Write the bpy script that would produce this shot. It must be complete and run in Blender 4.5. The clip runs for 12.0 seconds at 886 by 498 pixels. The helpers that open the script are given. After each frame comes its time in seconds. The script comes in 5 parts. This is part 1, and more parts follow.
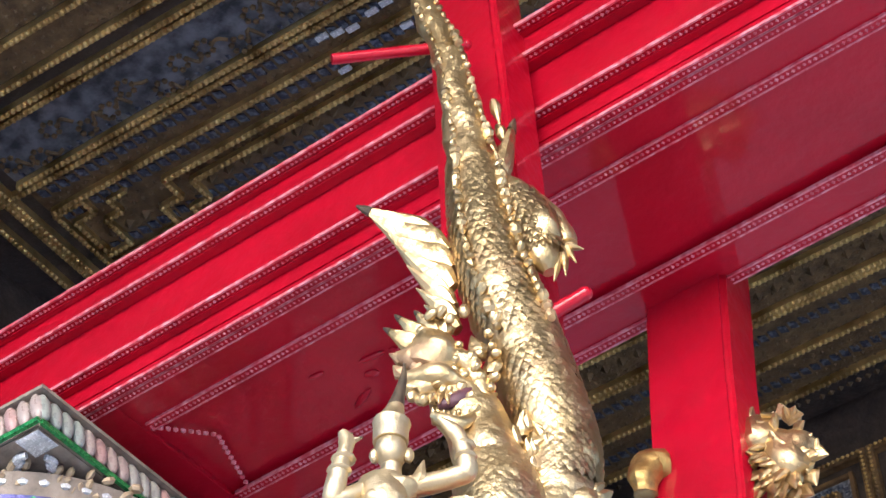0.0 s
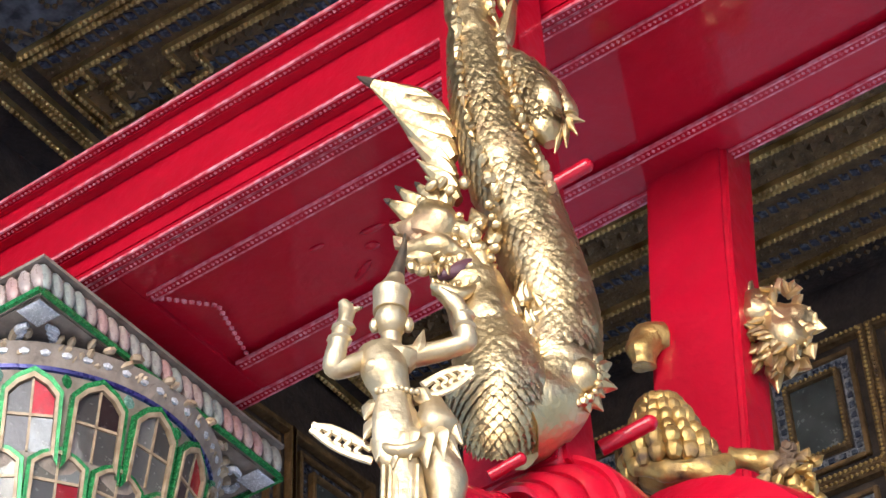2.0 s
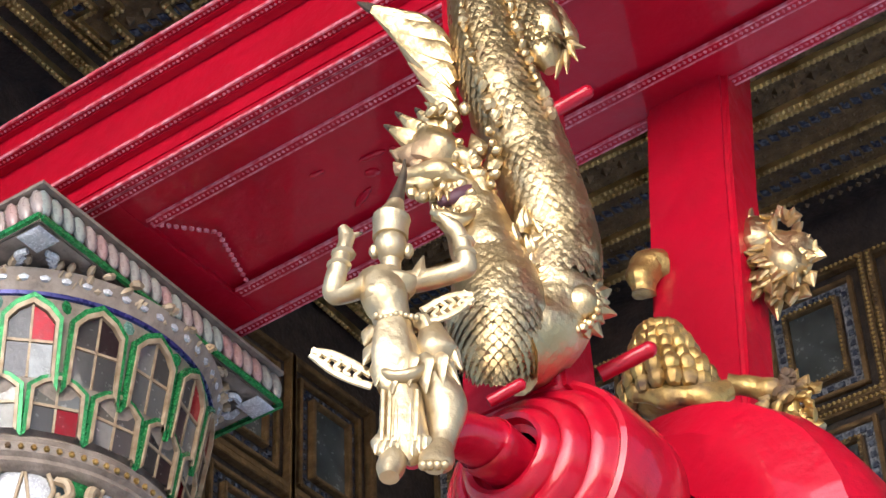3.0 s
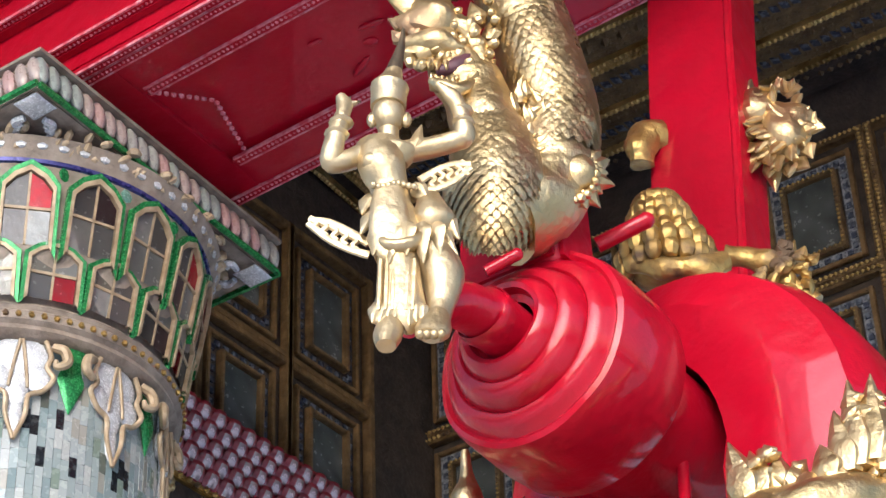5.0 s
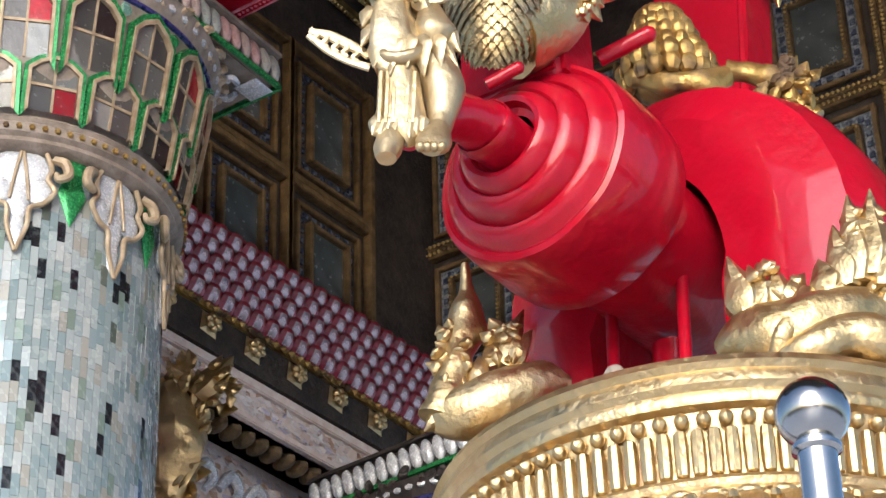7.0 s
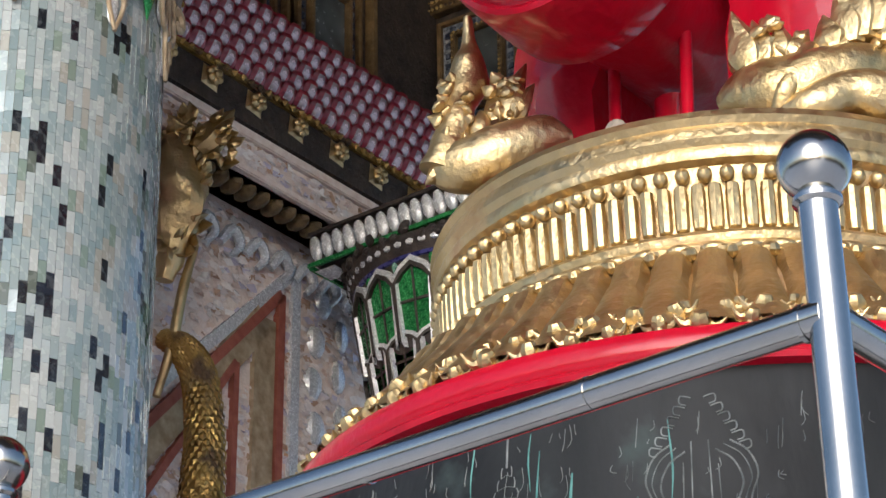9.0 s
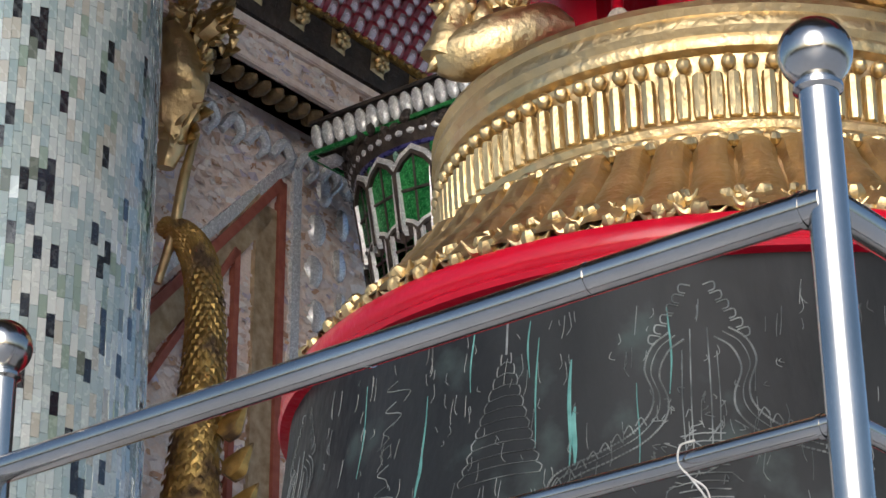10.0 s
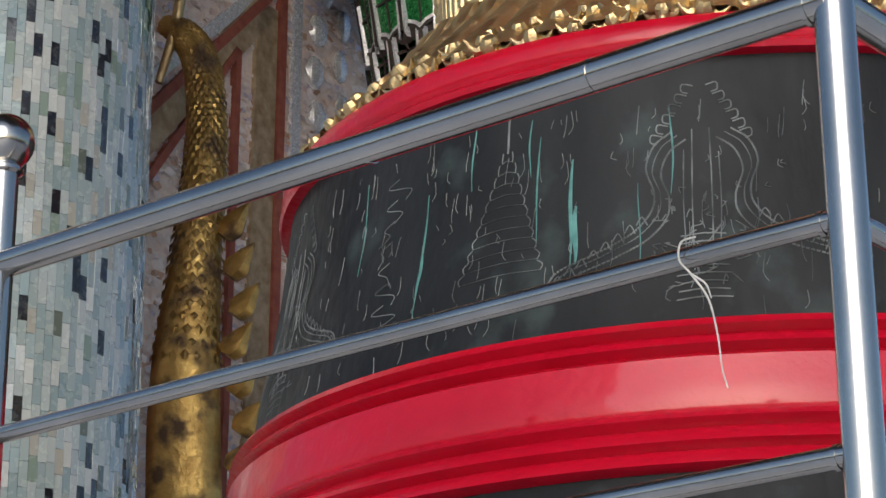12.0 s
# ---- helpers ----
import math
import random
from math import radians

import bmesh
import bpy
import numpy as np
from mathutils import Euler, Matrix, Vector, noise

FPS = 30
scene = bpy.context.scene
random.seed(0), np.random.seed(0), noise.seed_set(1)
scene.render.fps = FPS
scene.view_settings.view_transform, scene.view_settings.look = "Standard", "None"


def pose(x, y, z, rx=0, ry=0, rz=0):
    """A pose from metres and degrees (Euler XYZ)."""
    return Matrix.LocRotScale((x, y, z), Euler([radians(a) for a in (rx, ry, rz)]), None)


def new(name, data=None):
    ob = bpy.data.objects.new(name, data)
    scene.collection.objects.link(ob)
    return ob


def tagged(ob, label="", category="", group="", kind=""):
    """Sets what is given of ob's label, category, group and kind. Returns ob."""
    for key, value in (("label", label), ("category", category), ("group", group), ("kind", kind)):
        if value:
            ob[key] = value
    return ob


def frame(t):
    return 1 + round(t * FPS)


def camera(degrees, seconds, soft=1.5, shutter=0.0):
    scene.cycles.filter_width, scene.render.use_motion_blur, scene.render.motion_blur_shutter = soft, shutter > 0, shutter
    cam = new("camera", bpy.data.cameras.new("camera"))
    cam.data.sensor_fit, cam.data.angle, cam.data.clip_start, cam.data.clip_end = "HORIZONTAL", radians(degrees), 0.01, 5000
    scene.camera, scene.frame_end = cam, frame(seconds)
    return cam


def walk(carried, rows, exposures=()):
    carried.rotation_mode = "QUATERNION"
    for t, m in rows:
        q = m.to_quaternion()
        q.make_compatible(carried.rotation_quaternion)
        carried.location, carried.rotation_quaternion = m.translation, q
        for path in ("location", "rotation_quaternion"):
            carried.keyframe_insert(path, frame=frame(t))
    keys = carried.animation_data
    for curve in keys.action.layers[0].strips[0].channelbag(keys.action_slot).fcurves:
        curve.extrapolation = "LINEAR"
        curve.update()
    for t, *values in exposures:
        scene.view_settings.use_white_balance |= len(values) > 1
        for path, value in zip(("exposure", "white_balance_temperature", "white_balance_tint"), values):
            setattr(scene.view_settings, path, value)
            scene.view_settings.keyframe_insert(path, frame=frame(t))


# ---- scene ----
cam = camera(21.15, 12.0)
# seconds, place, yaw, pitch, roll; the bell's axis is the world's origin
ROWS = [
    (0.0, 2.5535, -4.3737, 1.5287, 36.582, 45.378, -3.174),
    (0.5, 2.5527, -4.3734, 1.5242, 36.650, 44.602, -2.938),
    (1.0, 2.5528, -4.3728, 1.5191, 36.708, 43.905, -2.908),
    (1.5, 2.5522, -4.3717, 1.5143, 36.767, 43.226, -2.762),
    (2.0, 2.5497, -4.3702, 1.5121, 36.810, 42.421, -2.664),
    (2.5, 2.5470, -4.3671, 1.5110, 36.861, 41.534, -2.563),
    (3.0, 2.5437, -4.3614, 1.5097, 36.917, 40.723, -2.474),
    (5.0, 2.5396, -4.3546, 1.5110, 37.017, 37.611, -2.066),
    (5.5, 2.5391, -4.3520, 1.5092, 37.079, 36.560, -1.907),
    (6.0, 2.5394, -4.3505, 1.5064, 37.146, 35.551, -1.842),
    (6.5, 2.5403, -4.3514, 1.5037, 37.193, 34.417, -1.745),
    (7.0, 2.5385, -4.3501, 1.4997, 37.232, 33.226, -1.667),
    (9.0, 2.5330, -4.3463, 1.4919, 37.416, 27.381, -1.066),
    (9.5, 2.5352, -4.3480, 1.4860, 37.462, 26.125, -0.934),
    (10.0, 2.5380, -4.3535, 1.4801, 37.482, 24.743, -0.741),
    (10.5, 2.5387, -4.3557, 1.4763, 37.513, 23.588, -0.603),
    (11.0, 2.5382, -4.3536, 1.4731, 37.535, 22.417, -0.472),
    (11.5, 2.5373, -4.3528, 1.4730, 37.549, 21.325, -0.445),
    (12.0, 2.5347, -4.3522, 1.4697, 37.551, 20.025, -0.328),
]
walk(cam, [(t, pose(x, y, z, 90 + pitch, 0, yaw) @ pose(0, 0, 0, 0, 0, roll)) for t, x, y, z, yaw, pitch, roll in ROWS],
     exposures=((0, 1.25, 5450, 14), (3, 1.0, 5500, 13), (6, 0.95, 5600, 12), (9.5, 0.5, 5800, 10), (12.0, 0.12, 5900, 10)))

# ---- light ----
SUN_WAY = Vector((0.42, -0.82, 0.36)).normalized()
world = bpy.data.worlds.new("world")
scene.world = world
world.use_nodes = True
sky = world.node_tree.nodes.new("ShaderNodeTexSky")
sky.sky_type, sky.sun_disc = "NISHITA", False
sky.dust_density, sky.air_density = 2.5, 1.0
sky.sun_elevation = math.asin(SUN_WAY.z)
sky.sun_rotation = math.atan2(SUN_WAY.x, SUN_WAY.y)
back = world.node_tree.nodes["Background"]
back.inputs["Strength"].default_value = 0.15
world.node_tree.links.new(sky.outputs[0], back.inputs["Color"])
sun = new("sun", bpy.data.lights.new("sun", "SUN"))
sun.data.energy, sun.data.angle, sun.data.color = 1.3, radians(50), (1.0, 0.98, 0.96)
sun.matrix_world = Matrix.Translation((0, 0, 20)) @ SUN_WAY.to_track_quat("Z", "Y").to_matrix().to_4x4()

# ---- materials ----
def ramp(nt, fac, stops, constant=False):
    node = nt.nodes.new("ShaderNodeValToRGB")
    node.color_ramp.interpolation = "CONSTANT" if constant else "LINEAR"
    els = node.color_ramp.elements
    while len(els) < len(stops):
        els.new(0.5)
    for el, (at, col) in zip(els, stops):
        el.position, el.color = at, (*col, 1)
    nt.links.new(fac, node.inputs[0])
    return node.outputs["Color"]


def noise_node(nt, scale, detail=4.0, stretch=None):
    co = nt.nodes.new("ShaderNodeTexCoord").outputs["Object"]
    if stretch:
        mp = nt.nodes.new("ShaderNodeMapping")
        mp.inputs["Scale"].default_value = stretch
        nt.links.new(co, mp.inputs["Vector"])
        co = mp.outputs["Vector"]
    node = nt.nodes.new("ShaderNodeTexNoise")
    node.inputs["Scale"].default_value, node.inputs["Detail"].default_value = scale, detail
    nt.links.new(co, node.inputs["Vector"])
    return node.outputs["Fac"]


def mix(nt, fac, a, b):
    node = nt.nodes.new("ShaderNodeMix")
    node.data_type = "RGBA"
    for sock, val in ((node.inputs["Factor"], fac), (node.inputs["A"], a), (node.inputs["B"], b)):
        if isinstance(val, tuple):
            sock.default_value = (*val, 1)
        elif isinstance(val, (int, float)):
            sock.default_value = val
        else:
            nt.links.new(val, sock)
    return node.outputs["Result"]


def surface(name, stops, scale=6.0, rough=(0.3, 0.5), metal=0.0, bump=0.2, bump_scale=40.0, deep=0.01, coat=0.0,
            random_by="", stretch=None, wear=None, wear_at=(0.55, 0.68), wear_scale=5.0, wear_metal=None, wear_rough=0.6, spec=0.5):
    """A material: colour from a large noise or from a random number per piece, roughness and bump from a fine noise, and worn patches."""
    m = bpy.data.materials.new(name)
    m.use_nodes = True
    nt = m.node_tree
    b = nt.nodes["Principled BSDF"]
    if random_by == "object":
        fac = nt.nodes.new("ShaderNodeObjectInfo").outputs["Random"]
        col = ramp(nt, fac, stops, True)
    elif random_by == "island":
        fac = nt.nodes.new("ShaderNodeNewGeometry").outputs["Random Per Island"]
        col = ramp(nt, fac, stops, True)
    else:
        col = ramp(nt, noise_node(nt, scale, 6.0, stretch), stops)
    fine = noise_node(nt, bump_scale, 5.0, stretch)
    if random_by:
        col = mix(nt, ramp(nt, fine, [(0.45, (0, 0, 0)), (0.85, (0.35, 0.35, 0.35))]), col, (0.16, 0.18, 0.17))
    mr = nt.nodes.new("ShaderNodeMapRange")
    mr.inputs["From Min"].default_value, mr.inputs["From Max"].default_value = 0.3, 0.7
    mr.inputs["To Min"].default_value, mr.inputs["To Max"].default_value = rough
    nt.links.new(fine, mr.inputs["Value"])
    rough_out = mr.outputs["Result"]
    b.inputs["Metallic"].default_value = metal
    if wear:
        mask = ramp(nt, noise_node(nt, wear_scale, 8.0), [(wear_at[0], (0, 0, 0)), (wear_at[1], (1, 1, 1))])
        col = mix(nt, mask, col, wear)
        rough_out = mix(nt, mask, rough_out, (wear_rough,) * 3)
        if wear_metal is not None:
            nt.links.new(mix(nt, mask, (metal,) * 3, (wear_metal,) * 3), b.inputs["Metallic"])
    nt.links.new(col, b.inputs["Base Color"])
    nt.links.new(rough_out, b.inputs["Roughness"])
    b.inputs["Coat Weight"].default_value = coat
    b.inputs["Coat Roughness"].default_value = 0.06
    b.inputs["Coat IOR"].default_value = 1.55
    b.inputs["Specular IOR Level"].default_value = spec
    if bump:
        bn = nt.nodes.new("ShaderNodeBump")
        bn.inputs["Strength"].default_value, bn.inputs["Distance"].default_value = bump, deep
        nt.links.new(fine, bn.inputs["Height"])
        nt.links.new(bn.outputs["Normal"], b.inputs["Normal"])
    return m


RED = surface("red_lacquer", [(0.3, (0.34, 0.001, 0.012)), (0.7, (0.45, 0.002, 0.018))], 2.5, (0.3, 0.5), bump=0.6, bump_scale=17, deep=0.012,
              coat=0.48, spec=0.14, wear=(0.4, 0.003, 0.016), wear_at=(0.5, 0.9), wear_scale=3, wear_rough=0.4)
# red beads; their pinkish highlights are put into the paler colour stop
BEAD_RED = surface("red_beading_with_highlights", [(0.4, (0.55, 0.06, 0.09)), (0.72, (0.8, 0.36, 0.4))], 30, (0.3, 0.5), bump=0.5, bump_scale=90)
MAROON = surface("maroon_paint", [(0.3, (0.17, 0.006, 0.014)), (0.7, (0.3, 0.012, 0.03))], 20, (0.25, 0.45), bump=0.2, bump_scale=60, coat=0.3)
PINK_GLINT = surface("pink_mirror_glass_glint", [(0.3, (0.42, 0.3, 0.32)), (0.7, (0.62, 0.52, 0.53))], 30, (0.15, 0.35), metal=0.45, bump=0.2, bump_scale=50)
GOLD = surface("gold_leaf", [(0.3, (0.47, 0.34, 0.155)), (0.7, (0.63, 0.49, 0.27))], 6, (0.3, 0.52), metal=1.0, bump=0.5, bump_scale=45, deep=0.01,
               wear=(0.34, 0.2, 0.11), wear_at=(0.6, 0.74), wear_scale=4, wear_metal=0.35, wear_rough=0.55)
PALE_GOLD = surface("pale_gold_paint", [(0.3, (0.45, 0.34, 0.18)), (0.7, (0.6, 0.49, 0.3))], 8, (0.36, 0.56), metal=0.9, bump=0.5, bump_scale=30, deep=0.01,
                    wear=(0.4, 0.28, 0.15), wear_at=(0.64, 0.78), wear_scale=6, wear_metal=0.4, wear_rough=0.5)
TAN_TRIM = surface("tan_gilt_stucco", [(0.3, (0.28, 0.2, 0.11)), (0.7, (0.5, 0.4, 0.27))], 25, (0.4, 0.6), metal=0.2, bump=0.4, bump_scale=70, deep=0.006)
FRAME_BROWN = surface("brown_gilt_frame", [(0.3, (0.1, 0.06, 0.025)), (0.7, (0.26, 0.165, 0.07))], 16, (0.35, 0.6), metal=0.35, bump=0.5, bump_scale=60, deep=0.01)
OLD_GOLD = surface("old_gilding", [(0.3, (0.32, 0.2, 0.06)), (0.7, (0.58, 0.4, 0.13))], 12, (0.3, 0.55), metal=0.85, bump=0.4, bump_scale=60, deep=0.01,
                   wear=(0.1, 0.06, 0.03), wear_at=(0.5, 0.64), wear_scale=9, wear_metal=0.1, wear_rough=0.7)
DARK_TIP = surface("blackened_gold", [(0.3, (0.03, 0.025, 0.02)), (0.7, (0.12, 0.08, 0.04))], 20, (0.4, 0.6), metal=0.3, bump=0.2)
MOUTH = surface("dark_red_mouth", [(0.3, (0.05, 0.012, 0.02)), (0.7, (0.1, 0.03, 0.04))], 20, (0.4, 0.6))
DARK_WOOD = surface("dark_carved_wood", [(0.3, (0.018, 0.014, 0.014)), (0.7, (0.06, 0.045, 0.035))], 15, (0.4, 0.65), bump=0.5, bump_scale=50, deep=0.015)
BROWN_WOOD = surface("brown_ornament_wood", [(0.3, (0.07, 0.045, 0.02)), (0.7, (0.2, 0.13, 0.055))], 18, (0.4, 0.65), metal=0.2, bump=0.6, bump_scale=45, deep=0.02)
GREY_GLASS = surface("grey_blue_glass_field", [(0.3, (0.14, 0.16, 0.19)), (0.7, (0.34, 0.36, 0.4))], 30, (0.15, 0.4), metal=0.3, bump=0.5, bump_scale=60)
FLORAL = surface("grey_blue_painted_ground", [(0.36, (0.03, 0.036, 0.042)), (0.64, (0.17, 0.18, 0.2))], 14, (0.3, 0.5), metal=0.1, bump=0.5, bump_scale=60)
STRIP_GOLD = surface("beaded_gilt_strip", [(0.35, (0.34, 0.22, 0.07)), (0.6, (0.8, 0.6, 0.25))], 7, (0.28, 0.5), metal=0.85, bump=0.4, bump_scale=60, deep=0.01)
BLUE_GLASS = surface("blue_glass_chips", [(0.3, (0.03, 0.035, 0.07)), (0.7, (0.16, 0.19, 0.24))], 40, (0.1, 0.4), metal=0.3, bump=0.3)
PANE = surface("dusty_mirror_pane", [(0.3, (0.1, 0.12, 0.12)), (0.7, (0.24, 0.27, 0.27))], 9, (0.12, 0.3), metal=0.6, bump=0.05)
BRONZE = surface("dark_bell_bronze", [(0.35, (0.008, 0.0085, 0.009)), (0.65, (0.021, 0.022, 0.0225))], 5, (0.4, 0.55), metal=0.0, bump=0.25, bump_scale=60, deep=0.004,
                 stretch=(1, 1, 0.35), wear=(0.045, 0.06, 0.058), wear_at=(0.56, 0.74), wear_scale=7, wear_rough=0.6, spec=0.16)
VERDIGRIS = surface("verdigris_streak", [(0.3, (0.04, 0.13, 0.12)), (0.7, (0.1, 0.26, 0.24))], 30, (0.6, 0.8), bump=0.2)
ENGRAVED = surface("chalky_engraving", [(0.4, (0.05, 0.056, 0.055)), (0.66, (0.21, 0.225, 0.22))], 14, (0.5, 0.7), bump=0.1)
STEEL = surface("brushed_stainless_steel", [(0.3, (0.34, 0.33, 0.31)), (0.7, (0.48, 0.465, 0.44))], 5, (0.14, 0.22), metal=1.0, bump=0.05, bump_scale=120, deep=0.002)
STRING = surface("grey_string", [(0.3, (0.4, 0.38, 0.34)), (0.7, (0.55, 0.53, 0.5))], 60, (0.7, 0.9))
STUCCO = surface("grey_brown_stucco", [(0.3, (0.16, 0.125, 0.095)), (0.7, (0.34, 0.285, 0.23))], 14, (0.6, 0.8), bump=0.5, bump_scale=50, deep=0.012)
GREEN = surface("green_glitter_glass", [(0.35, (0.015, 0.15, 0.04)), (0.65, (0.06, 0.38, 0.11))], 60, (0.12, 0.35), metal=0.35, bump=0.5, bump_scale=150, deep=0.004)
PALE_GREEN = surface("pale_green_glass", [(0.3, (0.16, 0.34, 0.26)), (0.7, (0.3, 0.5, 0.42))], 60, (0.12, 0.35), metal=0.3, bump=0.4, bump_scale=150, deep=0.004)
BLUE = surface("blue_glass_line", [(0.3, (0.02, 0.02, 0.12)), (0.7, (0.06, 0.06, 0.24))], 40, (0.2, 0.4), metal=0.3)
SILVER = surface("silver_glitter_glass", [(0.3, (0.5, 0.52, 0.55)), (0.7, (0.76, 0.78, 0.8))], 60, (0.12, 0.35), metal=0.25, bump=0.5, bump_scale=140, deep=0.004)
GLASS_PIECE = surface("niche_mirror_glass", [(0.0, (0.16, 0.15, 0.14)), (0.3, (0.3, 0.3, 0.28)), (0.5, (0.12, 0.08, 0.08)), (0.62, (0.42, 0.02, 0.03)),
                                             (0.74, (0.45, 0.45, 0.42)), (0.88, (0.22, 0.2, 0.16))], 8, (0.12, 0.3), metal=0.4, bump=0.1, random_by="object")
TILE_STOPS = [(0.0, (0.28, 0.34, 0.34)), (0.25, (0.36, 0.41, 0.41)), (0.48, (0.23, 0.3, 0.31)), (0.64, (0.33, 0.33, 0.29)), (0.72, (0.43, 0.46, 0.45)),
              (0.84, (0.19, 0.25, 0.21)), (0.9, (0.012, 0.014, 0.018)), (0.975, (0.1, 0.12, 0.1))]
TILE = surface("glass_mosaic_tile", TILE_STOPS, 8, (0.12, 0.35), metal=0.1, bump=0.1, bump_scale=35, random_by="object", coat=0.3)
TILE_FAR = surface("glass_mosaic_tiles", TILE_STOPS, 8, (0.12, 0.35), metal=0.1, bump=0.1, bump_scale=35, random_by="island", coat=0.3)
SCALLOP = surface("pink_grey_shell_glass", [(0.0, (0.42, 0.34, 0.31)), (0.3, (0.36, 0.36, 0.33)), (0.55, (0.46, 0.3, 0.28)), (0.8, (0.34, 0.38, 0.35))], 8, (0.2, 0.45),
                  metal=0.15, bump=0.3, random_by="object")
MIRROR_CHIP = surface("pink_white_mirror_mosaic", [(0.0, (0.8, 0.7, 0.66)), (0.3, (0.9, 0.81, 0.76)), (0.52, (0.62, 0.56, 0.66)), (0.62, (0.55, 0.36, 0.25)), (0.75, (0.92, 0.86, 0.83)), (0.9, (0.72, 0.56, 0.48))],
                      8, (0.1, 0.35), metal=0.05, bump=0.2, random_by="island")
PINK_PLASTER = surface("pink_beige_plaster", [(0.3, (0.7, 0.56, 0.48)), (0.7, (0.84, 0.74, 0.67))], 25, (0.5, 0.8), bump=0.6, bump_scale=70, deep=0.01)
BRICK_RED = surface("dull_red_line", [(0.3, (0.24, 0.06, 0.04)), (0.7, (0.34, 0.11, 0.07))], 25, (0.5, 0.7))
MARBLE = surface("pale_marble_paving", [(0.3, (0.62, 0.62, 0.62)), (0.7, (0.74, 0.74, 0.74))], 1.2, (0.3, 0.5), bump=0.05)
PLASTER = surface("whitewashed_plaster", [(0.3, (0.68, 0.67, 0.65)), (0.7, (0.8, 0.79, 0.77))], 2, (0.3, 0.5), bump=0.2)

# ---- shapes ----
def thing(name, label, category, at=(0, 0, 0), group="", kind=""):
    ob = new(name)
    ob.location = at
    ob.empty_display_size = 0.1
    return tagged(ob, label, category, group, kind)


def rest_pose(ob):
    """Where a thing or part stands in the world."""
    if ob.parent is None:
        return Matrix.Translation(ob.location) if ob.type == "EMPTY" else ob.matrix_basis.copy()
    return rest_pose(ob.parent) @ ob.matrix_parent_inverse @ ob.matrix_basis


def to_mesh(name, bm, mats, smooth=True):
    me = bpy.data.meshes.new(name)
    bmesh.ops.recalc_face_normals(bm, faces=bm.faces)
    bm.to_mesh(me)
    bm.free()
    for m in mats if isinstance(mats, (list, tuple)) else [mats]:
        me.materials.append(m)
    if smooth:
        me.shade_smooth()
        me.set_sharp_from_angle(angle=radians(38))
    return me


def part(name, bm, mats, parent=None, label="", smooth=True):
    """One mesh object from a bmesh in world coordinates, under a thing or a part of one."""
    ob = new(name, bm if isinstance(bm, bpy.types.Mesh) else to_mesh(name, bm, mats, smooth))
    if parent is not None:
        ob.parent = parent
        ob.matrix_parent_inverse = rest_pose(parent).inverted()
    return tagged(ob, label)


def piece(name, me, m, parent, label=""):
    """A piece on shared mesh data at the pose m in the world, under its parent."""
    ob = new(name, me)
    ob.parent = parent
    ob.matrix_parent_inverse = rest_pose(parent).inverted()
    ob.matrix_basis = m
    return tagged(ob, label)


def box(bm, x0, x1, y0, y1, z0, z1, mat=0, bevel=0.0):
    vs = [bm.verts.new(c) for c in ((x0, y0, z0), (x1, y0, z0), (x1, y1, z0), (x0, y1, z0), (x0, y0, z1), (x1, y0, z1), (x1, y1, z1), (x0, y1, z1))]
    fs = [bm.faces.new([vs[i] for i in q]) for q in ((0, 3, 2, 1), (4, 5, 6, 7), (0, 1, 5, 4), (1, 2, 6, 5), (2, 3, 7, 6), (3, 0, 4, 7))]
    for f in fs:
        f.material_index = mat
    if bevel:
        es = list({e for f in fs for e in f.edges})
        bmesh.ops.bevel(bm, geom=es, offset=bevel, segments=2, affect="EDGES")


def lathe(bm, profile, seg=64, centre=(0, 0), mat=0, wave=None, start=0.0, turn=2 * math.pi):
    """A turned shape from (radius, height) pairs about an upright axis. wave(angle, row) gives a factor on the radius."""
    rows, full = [], abs(turn - 2 * math.pi) < 1e-6
    n = seg if full else seg + 1
    for k, (r, z) in enumerate(profile):
        ring = []
        for i in range(n):
            a = start + turn * i / seg
            q = r * (wave(a, k) if wave else 1)
            ring.append(bm.verts.new((centre[0] + q * math.cos(a), centre[1] + q * math.sin(a), z)))
        rows.append(ring)
    for a, b in zip(rows, rows[1:]):
        for i in range(seg):
            j = (i + 1) % n
            bm.faces.new((a[i], a[j], b[j], b[i])).material_index = mat


def curve(pts, n=6):
    """A smooth line of points through pts (tuples of any length)."""
    p = [np.array(q, float) for q in pts]
    p = [2 * p[0] - p[1], *p, 2 * p[-1] - p[-2]]
    out = []
    for a, b, c, d in zip(p, p[1:], p[2:], p[3:]):
        for k in range(n):
            t = k / n
            out.append(0.5 * (2 * b + (c - a) * t + (2 * a - 5 * b + 4 * c - d) * t * t + (3 * b - a - 3 * c + d) * t ** 3))
    return out + [p[-2]]


def frames(line, up):
    pts = [Vector(q[:3]) for q in line]
    out = []
    for i, p in enumerate(pts):
        t = (pts[min(i + 1, len(pts) - 1)] - pts[max(i - 1, 0)]).normalized()
        s = t.cross(Vector(up))
        s = s.normalized() if s.length > 1e-4 else Vector((1, 0, 0))
        out.append((p, t, s, s.cross(t)))
    return out


